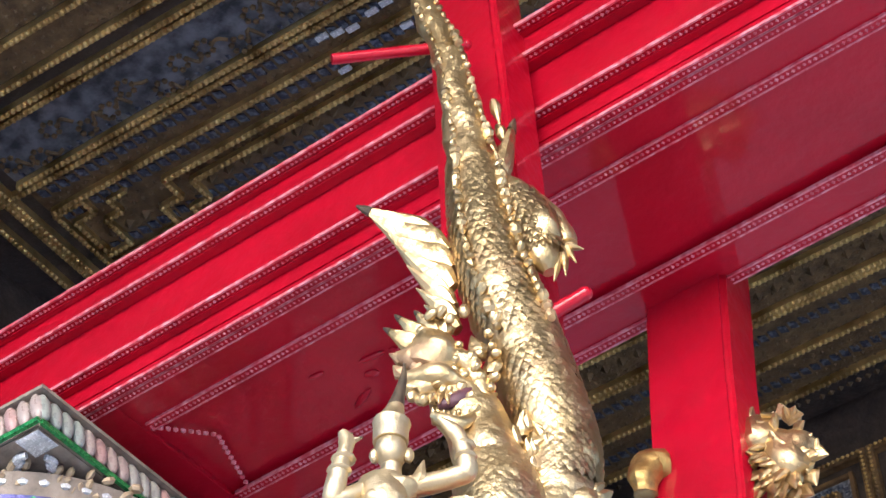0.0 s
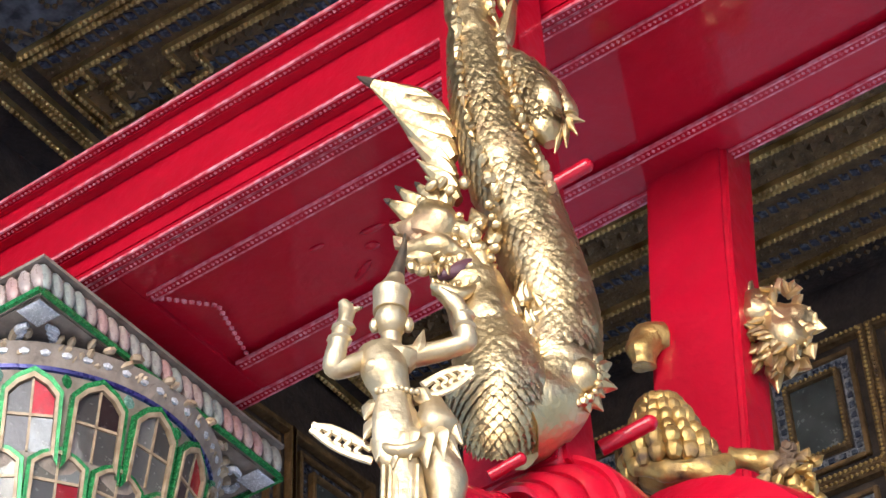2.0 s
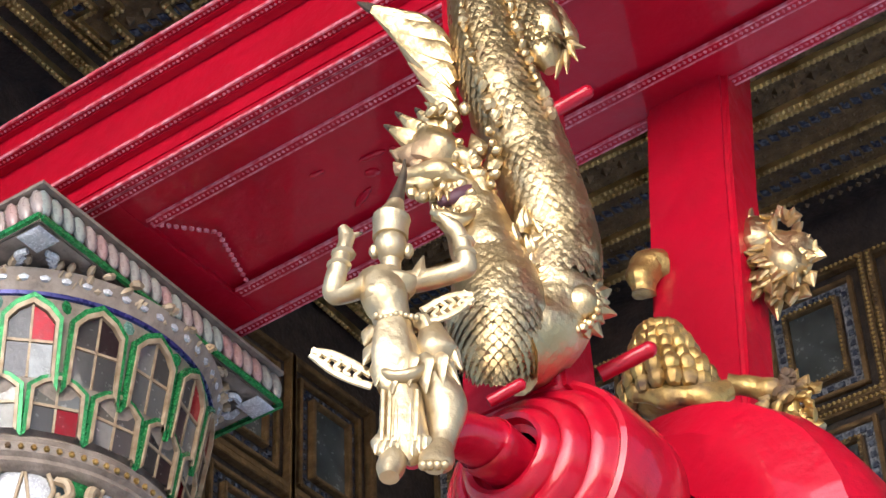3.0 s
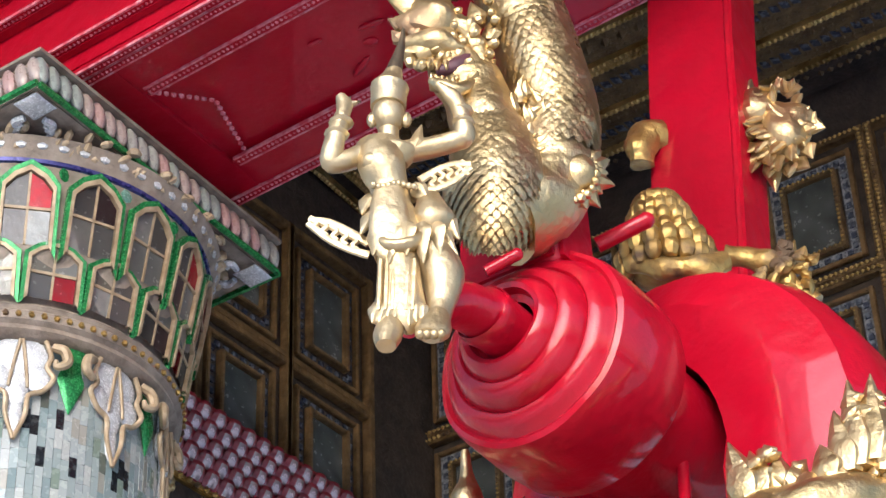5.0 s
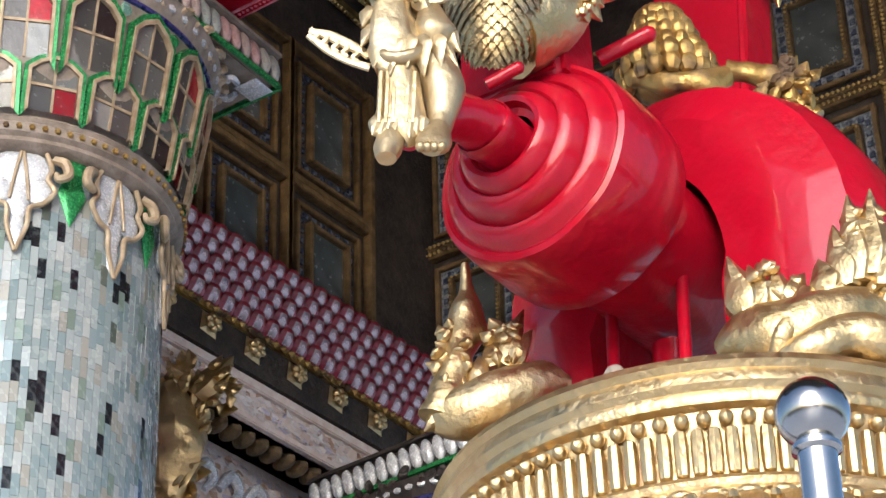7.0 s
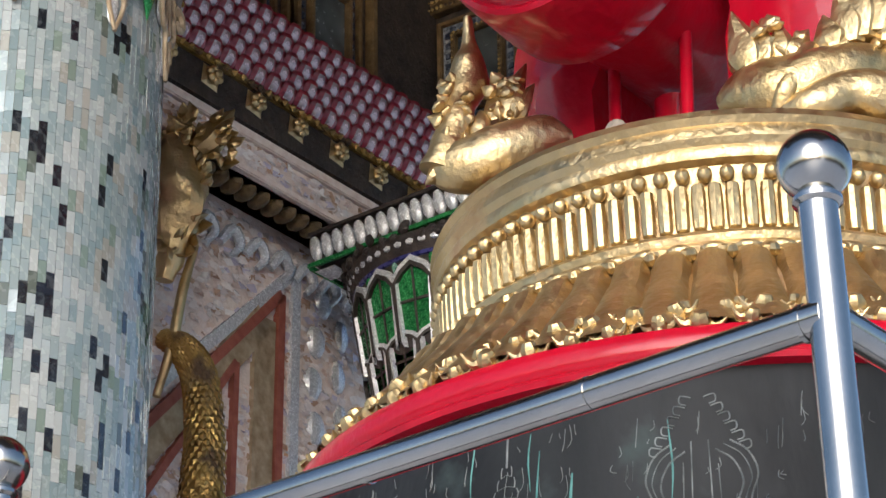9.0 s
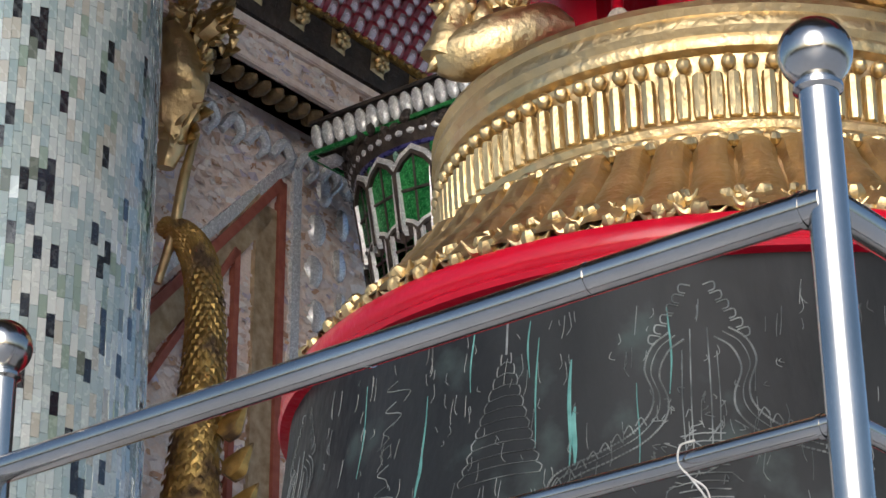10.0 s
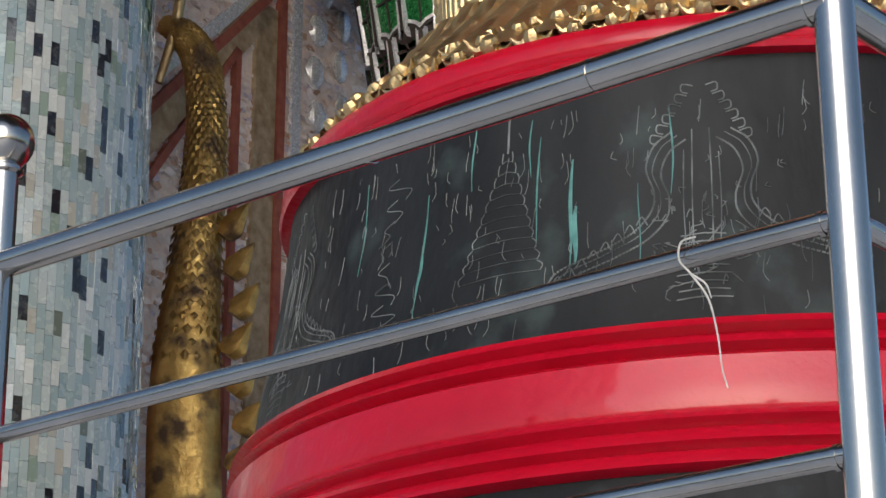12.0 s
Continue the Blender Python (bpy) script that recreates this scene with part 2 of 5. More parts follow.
def sweep(bm, pts, up=(0, 1, 0), seg=12, n=6, mat=0, rough=0.0, caps=True):
    """A tube along points (x, y, z, half width, half thickness); the width lies across 'up', the thickness along it."""
    line = curve(pts, n)
    rings = []
    for q, (p, t, s, u) in zip(line, frames(line, up)):
        w, h = max(q[3], 5e-4), max(q[4] if len(q) > 4 else q[3], 5e-4)
        ring = []
        for i in range(seg):
            a = 2 * math.pi * i / seg
            v = p + s * (w * math.cos(a)) + u * (h * math.sin(a))
            if rough:
                v += (v - p).normalized() * (noise.noise(v * 14) * rough)
            ring.append(bm.verts.new(v))
        rings.append(ring)
    for a, b in zip(rings, rings[1:]):
        for i in range(seg):
            j = (i + 1) % seg
            bm.faces.new((a[i], a[j], b[j], b[i])).material_index = mat
    if caps:
        for ring in (rings[0], rings[-1]):
            bm.faces.new(ring).material_index = mat


def scales(bm, pts, up=(0, 1, 0), n=10, across=10, size=0.035, lift=0.012, arc=(-100, 100), centre=90, mat=0):
    """Overlapping scales, each a small raised shell, over the tube of sweep()."""
    line = curve(pts, n)
    fr = frames(line, up)
    for k in range(0, len(line) - 1):
        q, (p, t, s, u) = line[k], fr[k]
        for i in range(across):
            a = radians(centre + arc[0] + (arc[1] - arc[0]) * (i + (k % 2) * 0.5) / across)
            out = (s * math.cos(a) * q[3] + u * math.sin(a) * (q[4] if len(q) > 4 else q[3]))
            nrm = out.normalized()
            side = t.cross(nrm)
            z = size * random.uniform(0.85, 1.15)
            c = p + out
            tip, back, l, r = c + t * z * 0.75 + nrm * lift, c - t * z * 0.6 - nrm * lift * 0.2, c - side * z * 0.55, c + side * z * 0.55
            vs = [bm.verts.new(v) for v in (tip, r + nrm * lift * 0.3, back, l + nrm * lift * 0.3, c + nrm * lift * 1.15)]
            for x, y in ((0, 1), (1, 2), (2, 3), (3, 0)):
                bm.faces.new((vs[x], vs[y], vs[4])).material_index = mat


def blob(bm, c, r, turn=(0, 0, 0), seg=16, mat=0, rough=0.0):
    """A ball or egg, with a rough skin if wanted."""
    r = r if isinstance(r, tuple) else (r, r, r)
    m = Euler([radians(a) for a in turn]).to_matrix()
    c, rows_n = Vector(c), max(4, seg * 5 // 8)
    rows = []
    for i in range(1, rows_n):
        th = math.pi * i / rows_n
        ring = []
        for k in range(seg):
            ph = 2 * math.pi * k / seg
            v = c + m @ Vector((r[0] * math.sin(th) * math.cos(ph), r[1] * math.sin(th) * math.sin(ph), r[2] * math.cos(th)))
            if rough:
                v += (v - c).normalized() * noise.noise(v * 16) * rough
            ring.append(bm.verts.new(v))
        rows.append(ring)
    top, bot = bm.verts.new(c + m @ Vector((0, 0, r[2]))), bm.verts.new(c - m @ Vector((0, 0, r[2])))
    for k in range(seg):
        j = (k + 1) % seg
        bm.faces.new((top, rows[0][k], rows[0][j])).material_index = mat
        bm.faces.new((rows[-1][k], bot, rows[-1][j])).material_index = mat
        for a, b in zip(rows, rows[1:]):
            bm.faces.new((a[k], b[k], b[j], a[j])).material_index = mat


def flame(bm, base, tip, width, thick=0.015, bend=(0, 0, 0), up=(0, 1, 0), mat=0, tip_mat=None, n=5):
    """A pointed, leaf-like tongue, thick at its root."""
    b, t, k = Vector(base), Vector(tip), Vector(bend)
    mid = (b + t) / 2 + k
    sweep(bm, [(*b, width * 0.55, thick), (*((b + mid) / 2), width, thick * 1.2), (*mid, width * 0.75, thick), (*((mid + t) / 2 + k * 0.2), width * 0.4, thick * 0.7), (*t, 0.002, 0.002)],
          up, 8, n, mat)
    if tip_mat is not None:
        a = mid + (t - mid) * 0.62
        sweep(bm, [(*(a + k * 0.15), width * 0.36, thick * 0.75), (*((a + t) / 2 + k * 0.12), width * 0.25, thick * 0.55), (*t, 0.003, 0.003)], up, 8, 4, tip_mat)


def beads(bm, a, b, step, r, mat=0):
    """A row of small cut beads from a to b."""
    a, b = Vector(a), Vector(b)
    n = max(1, int((b - a).length / step))
    for i in range(n):
        c = a + (b - a) * ((i + 0.5) / n)
        v = [bm.verts.new(c + Vector(d) * r * random.uniform(0.85, 1.15)) for d in ((1, 0, 0), (-1, 0, 0), (0, 1, 0), (0, -1, 0), (0, 0, 1), (0, 0, -1))]
        for q in ((0, 2, 4), (2, 1, 4), (1, 3, 4), (3, 0, 4), (2, 0, 5), (1, 2, 5), (3, 1, 5), (0, 3, 5)):
            bm.faces.new([v[k] for k in q]).material_index = mat

# ---- ground, plinth, roof ----
def slab(name, dims, mat, label, bevel=0.0):
    bm = bmesh.new()
    box(bm, *dims, bevel=bevel)
    return tagged(part(name, bm, mat), label, name.split("_")[0], kind="structure")


slab("ground", (-400, 400, -400, 400, -0.3, 0.0), MARBLE, "pale polished marble paving round the pavilion")
slab("floor", (-4.6, 1.6, -2.3, 8.0, 0.004, 1.75), PLASTER, "whitewashed plinth that carries the bell", 0.02)
slab("ceiling", (-4.4, 4.8, -4.6, 3.6, 8.74, 9.1), DARK_WOOD, "dark carved wooden ceiling with gilded strips")
slab("wall_back", (-3.35, 3.2, 3.16, 3.4, 6.7, 8.738), DARK_WOOD, "dark coffered wall with gilded frames")
slab("wall_left", (-3.55, -3.3, -1.5, 3.15, 6.72, 8.738), DARK_WOOD, "dark coffered wall with gilded frames")
slab("wall_lower_left", (-3.75, -3.45, -1.0, 3.0, 1.752, 6.3), PINK_PLASTER, "pink and white mirror mosaic wall")
# unseen wall added behind the camera: cuts the low sky and darkens the steel's reflections
slab("wall_opposite", (-30, 30, -25.4, -25, 0.004, 3.0), BROWN_WOOD, "unseen plain brown wall across the court, added to darken low reflections")
# second unseen wall, added to hold back low sky light from the +x side
slab("wall_side", (25, 25.4, -14.9, 20, 0.004, 3.0), BROWN_WOOD, "unseen plain brown wall beside the court, added to cut low sky light")

# coffers: each a set of nested frames round a dusty pane, built once flat in the y-z plane facing +x
def coffer_meshes(w, h):
    out = {}
    bm = bmesh.new()
    for k, (i, d, t) in enumerate(((0.0, 0.05, 0.035), (0.075, 0.03, 0.022), (0.155, 0.04, 0.022))):
        y, z = w / 2 - i, h / 2 - i
        for s in (-1, 1):
            box(bm, 0, d, s * y - t / 2, s * y + t / 2, -z - t / 2, z + t / 2, bevel=0.004)
            box(bm, 0, d - 0.003, -y + t / 2, y - t / 2, s * z - t / 2, s * z + t / 2, bevel=0.004)
    out["frame"] = to_mesh("frame", bm, FRAME_BROWN)
    bm = bmesh.new()
    for i, r in ((0.0, 0.011), (0.155, 0.009)):
        y, z = w / 2 - i, h / 2 - i
        d = 0.056 if i == 0 else 0.045
        for s in (-1, 1):
            beads(bm, (d, s * y, -z), (d, s * y, z), 0.024, r)
            beads(bm, (d, -y, s * z), (d, y, s * z), 0.024, r)
    out["beading"] = to_mesh("beading", bm, OLD_GOLD, False)
    bm = bmesh.new()
    y, z = w / 2 - 0.113, h / 2 - 0.113
    for s in (-1, 1):
        n = int(2 * z / 0.05)
        for i in range(n):
            c = -z + 2 * z * (i + 0.5) / n
            box(bm, 0.0, 0.012, s * y - 0.012, s * y + 0.012, c - 0.014, c + 0.014)
        n = int(2 * y / 0.05)
        for i in range(n):
            c = -y + 2 * y * (i + 0.5) / n
            box(bm, 0.0, 0.012, c - 0.014, c + 0.014, s * z - 0.012, s * z + 0.012)
    out["glass_chips"] = to_mesh("glass_chips", bm, BLUE_GLASS, False)
    bm = bmesh.new()
    box(bm, 0.0, 0.012, -w / 2 + 0.17, w / 2 - 0.17, -h / 2 + 0.17, h / 2 - 0.17)
    bm2 = bmesh.new()
    for s in (-1, 1):
        box(bm2, 0.0, 0.006, s * (w / 2 - 0.105) - 0.03, s * (w / 2 - 0.105) + 0.03, -h / 2 + 0.075, h / 2 - 0.075)
        box(bm2, 0.0, 0.005, -w / 2 + 0.135, w / 2 - 0.135, s * (h / 2 - 0.105) - 0.03, s * (h / 2 - 0.105) + 0.03)
    out["field"] = to_mesh("field", bm2, GREY_GLASS, False)
    out["pane"] = to_mesh("pane", bm, PANE, False)
    return out


SMALL = coffer_meshes(0.56, 0.72)


left, rear = bpy.data.objects["wall_left"], bpy.data.objects["wall_back"]


def coffer(wall, m):
    base = piece("coffer", SMALL["frame"], m, wall)
    for n in ("beading", "glass_chips", "pane", "field") if wall == rear else ("glass_chips", "pane"):
        c = new(n, SMALL[n])
        c.parent = base
    return base


for i in range(7):
    for j in range(2):
        coffer(left, pose(-3.3, 1.77 + 0.565 * (i - 5), 7.11 + 0.75 * j))
        coffer(rear, pose(-2.9 + 0.6 * i, 3.16, 7.28 + 0.76 * j, 0, 0, -90))
for i in range(3):
    for j in range(2):
        coffer(rear, pose(-2.9 + 0.6 * (7 + i), 3.16, 7.28 + 0.76 * j, 0, 0, -90))

# maroon lotus cornice along the left wall
cornice = thing("cornice", "maroon lotus-petal cornice with a dark band of gilded bosses", "cornice", (-3.3, 1.0, 6.5), kind="structure")
bm = bmesh.new()
for k in range(3):
    box(bm, -3.3, -3.16 + 0.012 * k, -1.5, 3.14, 6.48 + 0.115 * k, 6.595 + 0.115 * k)
box(bm, -3.3, -3.1, -1.5, 3.14, 6.826, 6.846)
part("backing", bm, MAROON, cornice)
bm = bmesh.new()
box(bm, -3.17, -3.13, -1.5, 2.9, 6.462, 6.49, bevel=0.006)
beads(bm, (-3.125, -1.5, 6.472), (-3.125, 2.9, 6.472), 0.05, 0.017)
part("moulding", bm, OLD_GOLD, cornice)
bm = bmesh.new()
box(bm, -3.5, -3.152, -1.5, 2.9, 6.3, 6.461)
part("dark_band", bm, DARK_WOOD, cornice)
bm = bmesh.new()
vs = []
for i in range(6):
    v = i / 5
    ring = []
    wd = 0.044 * math.sin(math.pi * (0.22 + 0.62 * v)) ** 0.7
    for j in range(5):
        a = (j - 2) / 2
        ring.append(bm.verts.new((0.03 * math.sin(math.pi * v * 0.8) * (1 - 0.45 * a * a) + 0.022 * v * v, a * wd, 0.086 * v)))
    vs.append(ring)
# petal middles: pink mirror glass, with its reflected light put into the pale colour
for i in range(5):
    for j in range(4):
        bm.faces.new((vs[i][j], vs[i][j + 1], vs[i + 1][j + 1], vs[i + 1][j])).material_index = 1 if (1 <= i < 4 and 0 < j < 3) else 0
petal = to_mesh("petal", bm, [MAROON, PINK_GLINT])
for k in range(5):
    for i in range(52):
        piece("petal", petal, pose(-3.152 + 0.007 * k, -1.45 + 0.088 * i + 0.044 * (k % 2), 6.485 + 0.067 * k, 0, 6, 0), cornice)
bm = bmesh.new()
for a in range(4):
    v = [bm.verts.new(p) for p in ((0.0, 0.05 * math.cos(a * math.pi / 2), 0.05 * math.sin(a * math.pi / 2)), (0.0, 0.05 * math.cos((a + 1) * math.pi / 2), 0.05 * math.sin((a + 1) * math.pi / 2)), (0.02, 0, 0))]
    bm.faces.new(v)
for a in range(6):
    blob(bm, (0.02, 0.02 * math.cos(a * math.pi / 3), 0.02 * math.sin(a * math.pi / 3)), (0.012, 0.014, 0.014), seg=8)
blob(bm, (0.028, 0, 0), 0.012, seg=8)
boss = to_mesh("boss", bm, GOLD)
for i in range(16):
    piece("boss", boss, pose(-3.15, -1.108 + 0.257 * i, 6.405, 38, 0, 0) @ Matrix.Scale(1.3, 4), cornice)

# mirror-mosaic bracing beam and gable panel below the cornice
def chips(bm, x, y0, y1, z0, z1, n, size=0.03, keep=lambda y, z: True):
    for _ in range(n):
        y, z = random.uniform(y0, y1), random.uniform(z0, z1)
        if not keep(y, z):
            continue
        a, s = random.uniform(0, 6.28), size * random.uniform(0.5, 1.2)
        tilt = random.uniform(-0.006, 0.006)
        c = [bm.verts.new((x + random.uniform(0, 0.006) + tilt * (k - 1.5), y + s * math.cos(a + k * 1.57), z + 0.6 * s * math.sin(a + k * 1.57))) for k in range(4)]
        bm.faces.new(c)


brace = thing("architrave", "pink architrave set with mirror mosaic below the cornice", "architrave", (-3.5, 1, 6.1), kind="structure")
bm = bmesh.new()
box(bm, -3.9, -3.19, -1.5, 2.75, 6.1, 6.298, bevel=0.01)
box(bm, -3.9, -3.165, -1.5, 2.75, 6.25, 6.295, bevel=0.005)
box(bm, -3.9, -3.17, -1.5, 2.75, 6.1, 6.13, bevel=0.005)
part("timber", bm, PINK_PLASTER, brace)
bm = bmesh.new()
chips(bm, -3.186, -1.4, 2.7, 6.135, 6.245, 700, 0.03)
part("mirror_mosaic", bm, MIRROR_CHIP, brace, "small pale mirror chips", False)
bm = bmesh.new()
for k in range(50):
    y = -1.4 + 0.08 * k
    blob(bm, (-3.26, y, 6.075), (0.06, 0.034, 0.035), seg=8)
part("carved_edge", bm, BROWN_WOOD, brace, "dark carved lower edge")

gable = thing("gable_panel", "pink and white mirror mosaic gable panel with red and gold chevron", "wall panel", (-3.45, 2.0, 1.76), kind="structure")
bm = bmesh.new()
box(bm, -3.449, -3.4, 0.6, 2.75, 1.76, 6.097)
part("panel", bm, PINK_PLASTER, gable)
bm = bmesh.new()
chips(bm, -3.396, 0.7, 2.72, 3.2, 6.06, 5200, 0.034)
tagged(part("mirror_mosaic", bm, MIRROR_CHIP, gable, "", False), kind="stuff")


def strip(bm, pts, w, d, x):
    for (y0, z0), (y1, z1) in zip(pts, pts[1:]):
        t = Vector((0, y1 - y0, z1 - z0))
        n = Vector((0, -t.z, t.y)).normalized() * w / 2
        a, b = Vector((x, y0, z0)), Vector((x, y1, z1))
        q = [a - n, a + n, b + n, b - n]
        lo, hi = [bm.verts.new(v) for v in q], [bm.verts.new(v + Vector((d, 0, 0))) for v in q]
        bm.faces.new(hi)
        for i in range(4):
            bm.faces.new((lo[i], lo[(i + 1) % 4], hi[(i + 1) % 4], hi[i]))


for name, off, w, d, mat in (("outer_line", 0.0, 0.04, 0.03, BRICK_RED), ("gilt_border", 0.09, 0.12, 0.022, TAN_TRIM), ("inner_line", 0.26, 0.03, 0.03, BRICK_RED), ("silver_border", -0.1, 0.05, 0.02, SILVER)):
    bm = bmesh.new()
    strip(bm, [(1.2, 4.75 - off * 1.4), (2.16 - off, 5.8 - off * 1.5), (2.13 - off, 3.2)], w, d, -3.4)
    part(name, bm, mat, gable, "", False)
bm = bmesh.new()
for k in range(14):
    z = 3.4 + 0.19 * k
    for s in (0, 1):
        blob(bm, (-3.4, 2.42 + 0.16 * s + 0.04 * math.sin(k), z + 0.08 * s), (0.03, 0.055, 0.075), (0, 0, 20 * s), seg=8)
part("scrollwork", bm, SILVER, gable, "pale silvered scrolls")
bm = bmesh.new()
for k in range(9):
    y = 1.35 + 0.15 * k
    sweep(bm, [(-3.39, y, 5.9, 0.02), (-3.37, y + 0.05, 5.97, 0.025), (-3.37, y + 0.1, 5.92, 0.02), (-3.38, y + 0.06, 5.86, 0.012)], (1, 0, 0), 8, 4)
part("scroll_frieze", bm, SILVER, gable)

# ---- great red beam over the bell ----
beam = thing("beam", "glossy red lacquered timber beam with beaded mouldings", "beam", (0, 0, 6.78), kind="structure")
bm = bmesh.new()
box(bm, -3.2, 3.5, -0.37, 0.42, 6.8, 7.25, bevel=0.006)
box(bm, -3.2, 3.5, -0.4, -0.366, 6.87, 7.255, bevel=0.006)
box(bm, -3.2, 3.5, -0.44, -0.396, 7.11, 7.26, bevel=0.006)
box(bm, -3.2, 3.5, -0.465, -0.436, 7.235, 7.265, bevel=0.006)
# border of the underside, round a sunken panel with a pointed end
box(bm, -1.95, 3.5, -0.37, -0.17, 6.775, 6.802, bevel=0.004)
box(bm, -1.95, 3.5, 0.24, 0.42, 6.775, 6.802, bevel=0.004)
box(bm, -3.2, -1.95, -0.37, 0.42, 6.775, 6.802, bevel=0.004)
part("timber", bm, RED, beam)
bm = bmesh.new()
for y, z, r in ((-0.402, 6.885, 0.013), (-0.442, 7.125, 0.013), (-0.467, 7.25, 0.013), (-0.355, 6.773, 0.011), (-0.325, 6.773, 0.011), (-0.18, 6.772, 0.013), (0.245, 6.772, 0.013), (0.4, 6.773, 0.013)):
    x0 = -1.93 if y in (-0.18, 0.245) else -3.1
    box(bm, x0, 3.4, y - r, y + r, z - r * 0.4, z + r * 0.4)
    beads(bm, (x0, y, z), (3.4, y, z), 0.019, r * 0.95, 1)
    for s in (-1, 1):
        box(bm, x0, 3.4, y + s * r * 1.25 - 0.003, y + s * r * 1.25 + 0.003, z - r * 0.6, z + r * 0.5, 1)
beads(bm, (-1.93, -0.18, 6.772), (-1.78, -0.02, 6.772), 0.024, 0.012, 1)
beads(bm, (-1.78, -0.02, 6.772), (-1.88, 0.245, 6.772), 0.024, 0.012, 1)
part("beading", bm, [RED, BEAD_RED], beam, "red bead moulding with pinkish highlights put into its colour", False)
bm = bmesh.new()
for x, y, sx, sy in ((-1.15, 0.02, 0.05, 0.012), (-1.2, 0.08, 0.03, 0.02), (-1.08, 0.05, 0.02, 0.03), (-1.3, 0.15, 0.06, 0.012), (-1.35, -0.02, 0.03, 0.01)):
    blob(bm, (x, y, 6.797), (sx, sy, 0.012), (0, 0, random.uniform(-40, 40)), seg=8, rough=0.006)
part("paint_blister", bm, RED, beam, "lifted flakes of red paint")

# ---- ceiling strips ----
up = bpy.data.objects["ceiling"]
bm = bmesh.new()
for y0, y1 in ((-0.345, -0.085), (0.82, 1.06), (1.5, 1.72)):
    box(bm, -2.95, 3.2, y0, y1, 8.73, 8.743)
band = part("painted_band", bm, FLORAL, None, "grey painted floral band", False)
band.parent = up
bm = bmesh.new()
for y0, y1 in ((-1.56, -1.12), (-1.08, -0.68), (-0.64, -0.51), (-0.055, 0.8), (1.15, 1.43), (1.77, 3.0)):
    box(bm, -2.95, 3.2, y0, y1, 8.732, 8.744)
band = part("brown_band", bm, BROWN_WOOD, None, "brown carved bands", False)
band.parent = up
bm = bmesh.new()
lines = [-1.6, -1.1, -0.66, -0.49, -0.395, -0.36, -0.07, -0.035, 0.12, 0.245, 0.315, 0.5, 0.78, 1.1, 1.13, 1.45, 1.75, 1.98, 2.2, 2.4, 2.43, 2.7, 2.95]
for y in lines:
    x0 = {0.12: -2.93, 0.245: -2.45, 0.315: -2.36, -0.035: -3.1}.get(y, -2.95)
    box(bm, x0, 3.2, y - 0.012, y + 0.012, 8.7, 8.742)
    for k in range(int((3.2 - x0) / 0.028)):
        blob(bm, (x0 + 0.01 + 0.028 * k, y, 8.698), (0.0125, 0.014, 0.012), seg=5)
for x in (-3.02, -3.05, -3.16):
    box(bm, x - 0.012, x + 0.012, -3, 3.1, 8.7, 8.742)
    for k in range(218):
        blob(bm, (x, -2.98 + 0.028 * k, 8.698), (0.014, 0.0125, 0.012), seg=5)
# stepped meander lines where the strips meet the corner
for path in (((-2.93, 0.14), (-2.79, 0.14), (-2.79, 0.22), (-2.89, 0.22), (-2.89, 0.44), (-2.78, 0.44), (-2.78, 0.28), (-2.7, 0.28), (-2.7, 0.2), (-2.62, 0.2)),
             ((-2.45, 0.245), (-2.45, 0.36), (-2.55, 0.36), (-2.55, 0.48), (-2.65, 0.48), (-2.65, 0.6)),
             ((-2.36, 0.315), (-2.36, 0.43), (-2.45, 0.43), (-2.45, 0.54), (-2.55, 0.54)),
             ((-2.93, 0.14), (-2.93, 0.7))):
    for (ax, ay), (bx, by) in zip(path, path[1:]):
        d = max(abs(ax - bx), abs(ay - by))
        box(bm, min(ax, bx) - 0.009, max(ax, bx) + 0.009, min(ay, by) - 0.009, max(ay, by) + 0.009, 8.702, 8.742)
        for k in range(max(1, int(d / 0.026))):
            v = k * 0.026 / d
            blob(bm, (ax + (bx - ax) * v, ay + (by - ay) * v, 8.7), (0.013, 0.013, 0.012), seg=5)
part("gilded_strips", bm, STRIP_GOLD, None, "", False)
strips = bpy.data.objects["gilded_strips"]
strips.parent = up
bm = bmesh.new()
for y0, y1 in ((-0.3, -0.04), (0.83, 1.05), (1.5, 1.7)):
    for i in range(48):
        x = -2.9 + 0.125 * i
        y = (y0 + y1) / 2 + 0.05 * math.sin(i * 2.3)
        for a in range(7):
            blob(bm, (x + 0.036 * math.cos(a * 0.9), y + 0.036 * math.sin(a * 0.9), 8.728), (0.014, 0.014, 0.014), seg=5)
        sweep(bm, [(x + 0.04, y, 8.726, 0.008), (x + 0.07, y + 0.05 * math.cos(i), 8.724, 0.009), (x + 0.1, y + 0.02, 8.726, 0.008)], (0, 0, 1), 5, 3)
for y in (0.365, 1.86, 2.3):
    for i in range(70):
        x = -2.9 + 0.086 * i
        v = [bm.verts.new((x + 0.034 * math.cos(a * 1.571), y + 0.03 * math.sin(a * 1.571), 8.738)) for a in range(4)]
        t = bm.verts.new((x, y, 8.695))
        for a in range(4):
            bm.faces.new((v[a], v[(a + 1) % 4], t))
for y in np.arange(-1.58, 3.1, 0.052):
    if not -0.52 < y < -0.04 and not 0.33 < y < 0.4 and not 0.8 < y < 1.07:
        for k in range(6):
            beads(bm, (-2.95 + k + random.uniform(0, 0.02), y + random.uniform(-0.012, 0.012), 8.742), (-1.97 + k, y + random.uniform(-0.012, 0.012), 8.742), 0.045, 0.02)
carved = part("carved_ornament", bm, BROWN_WOOD)
carved.parent = up
bm = bmesh.new()
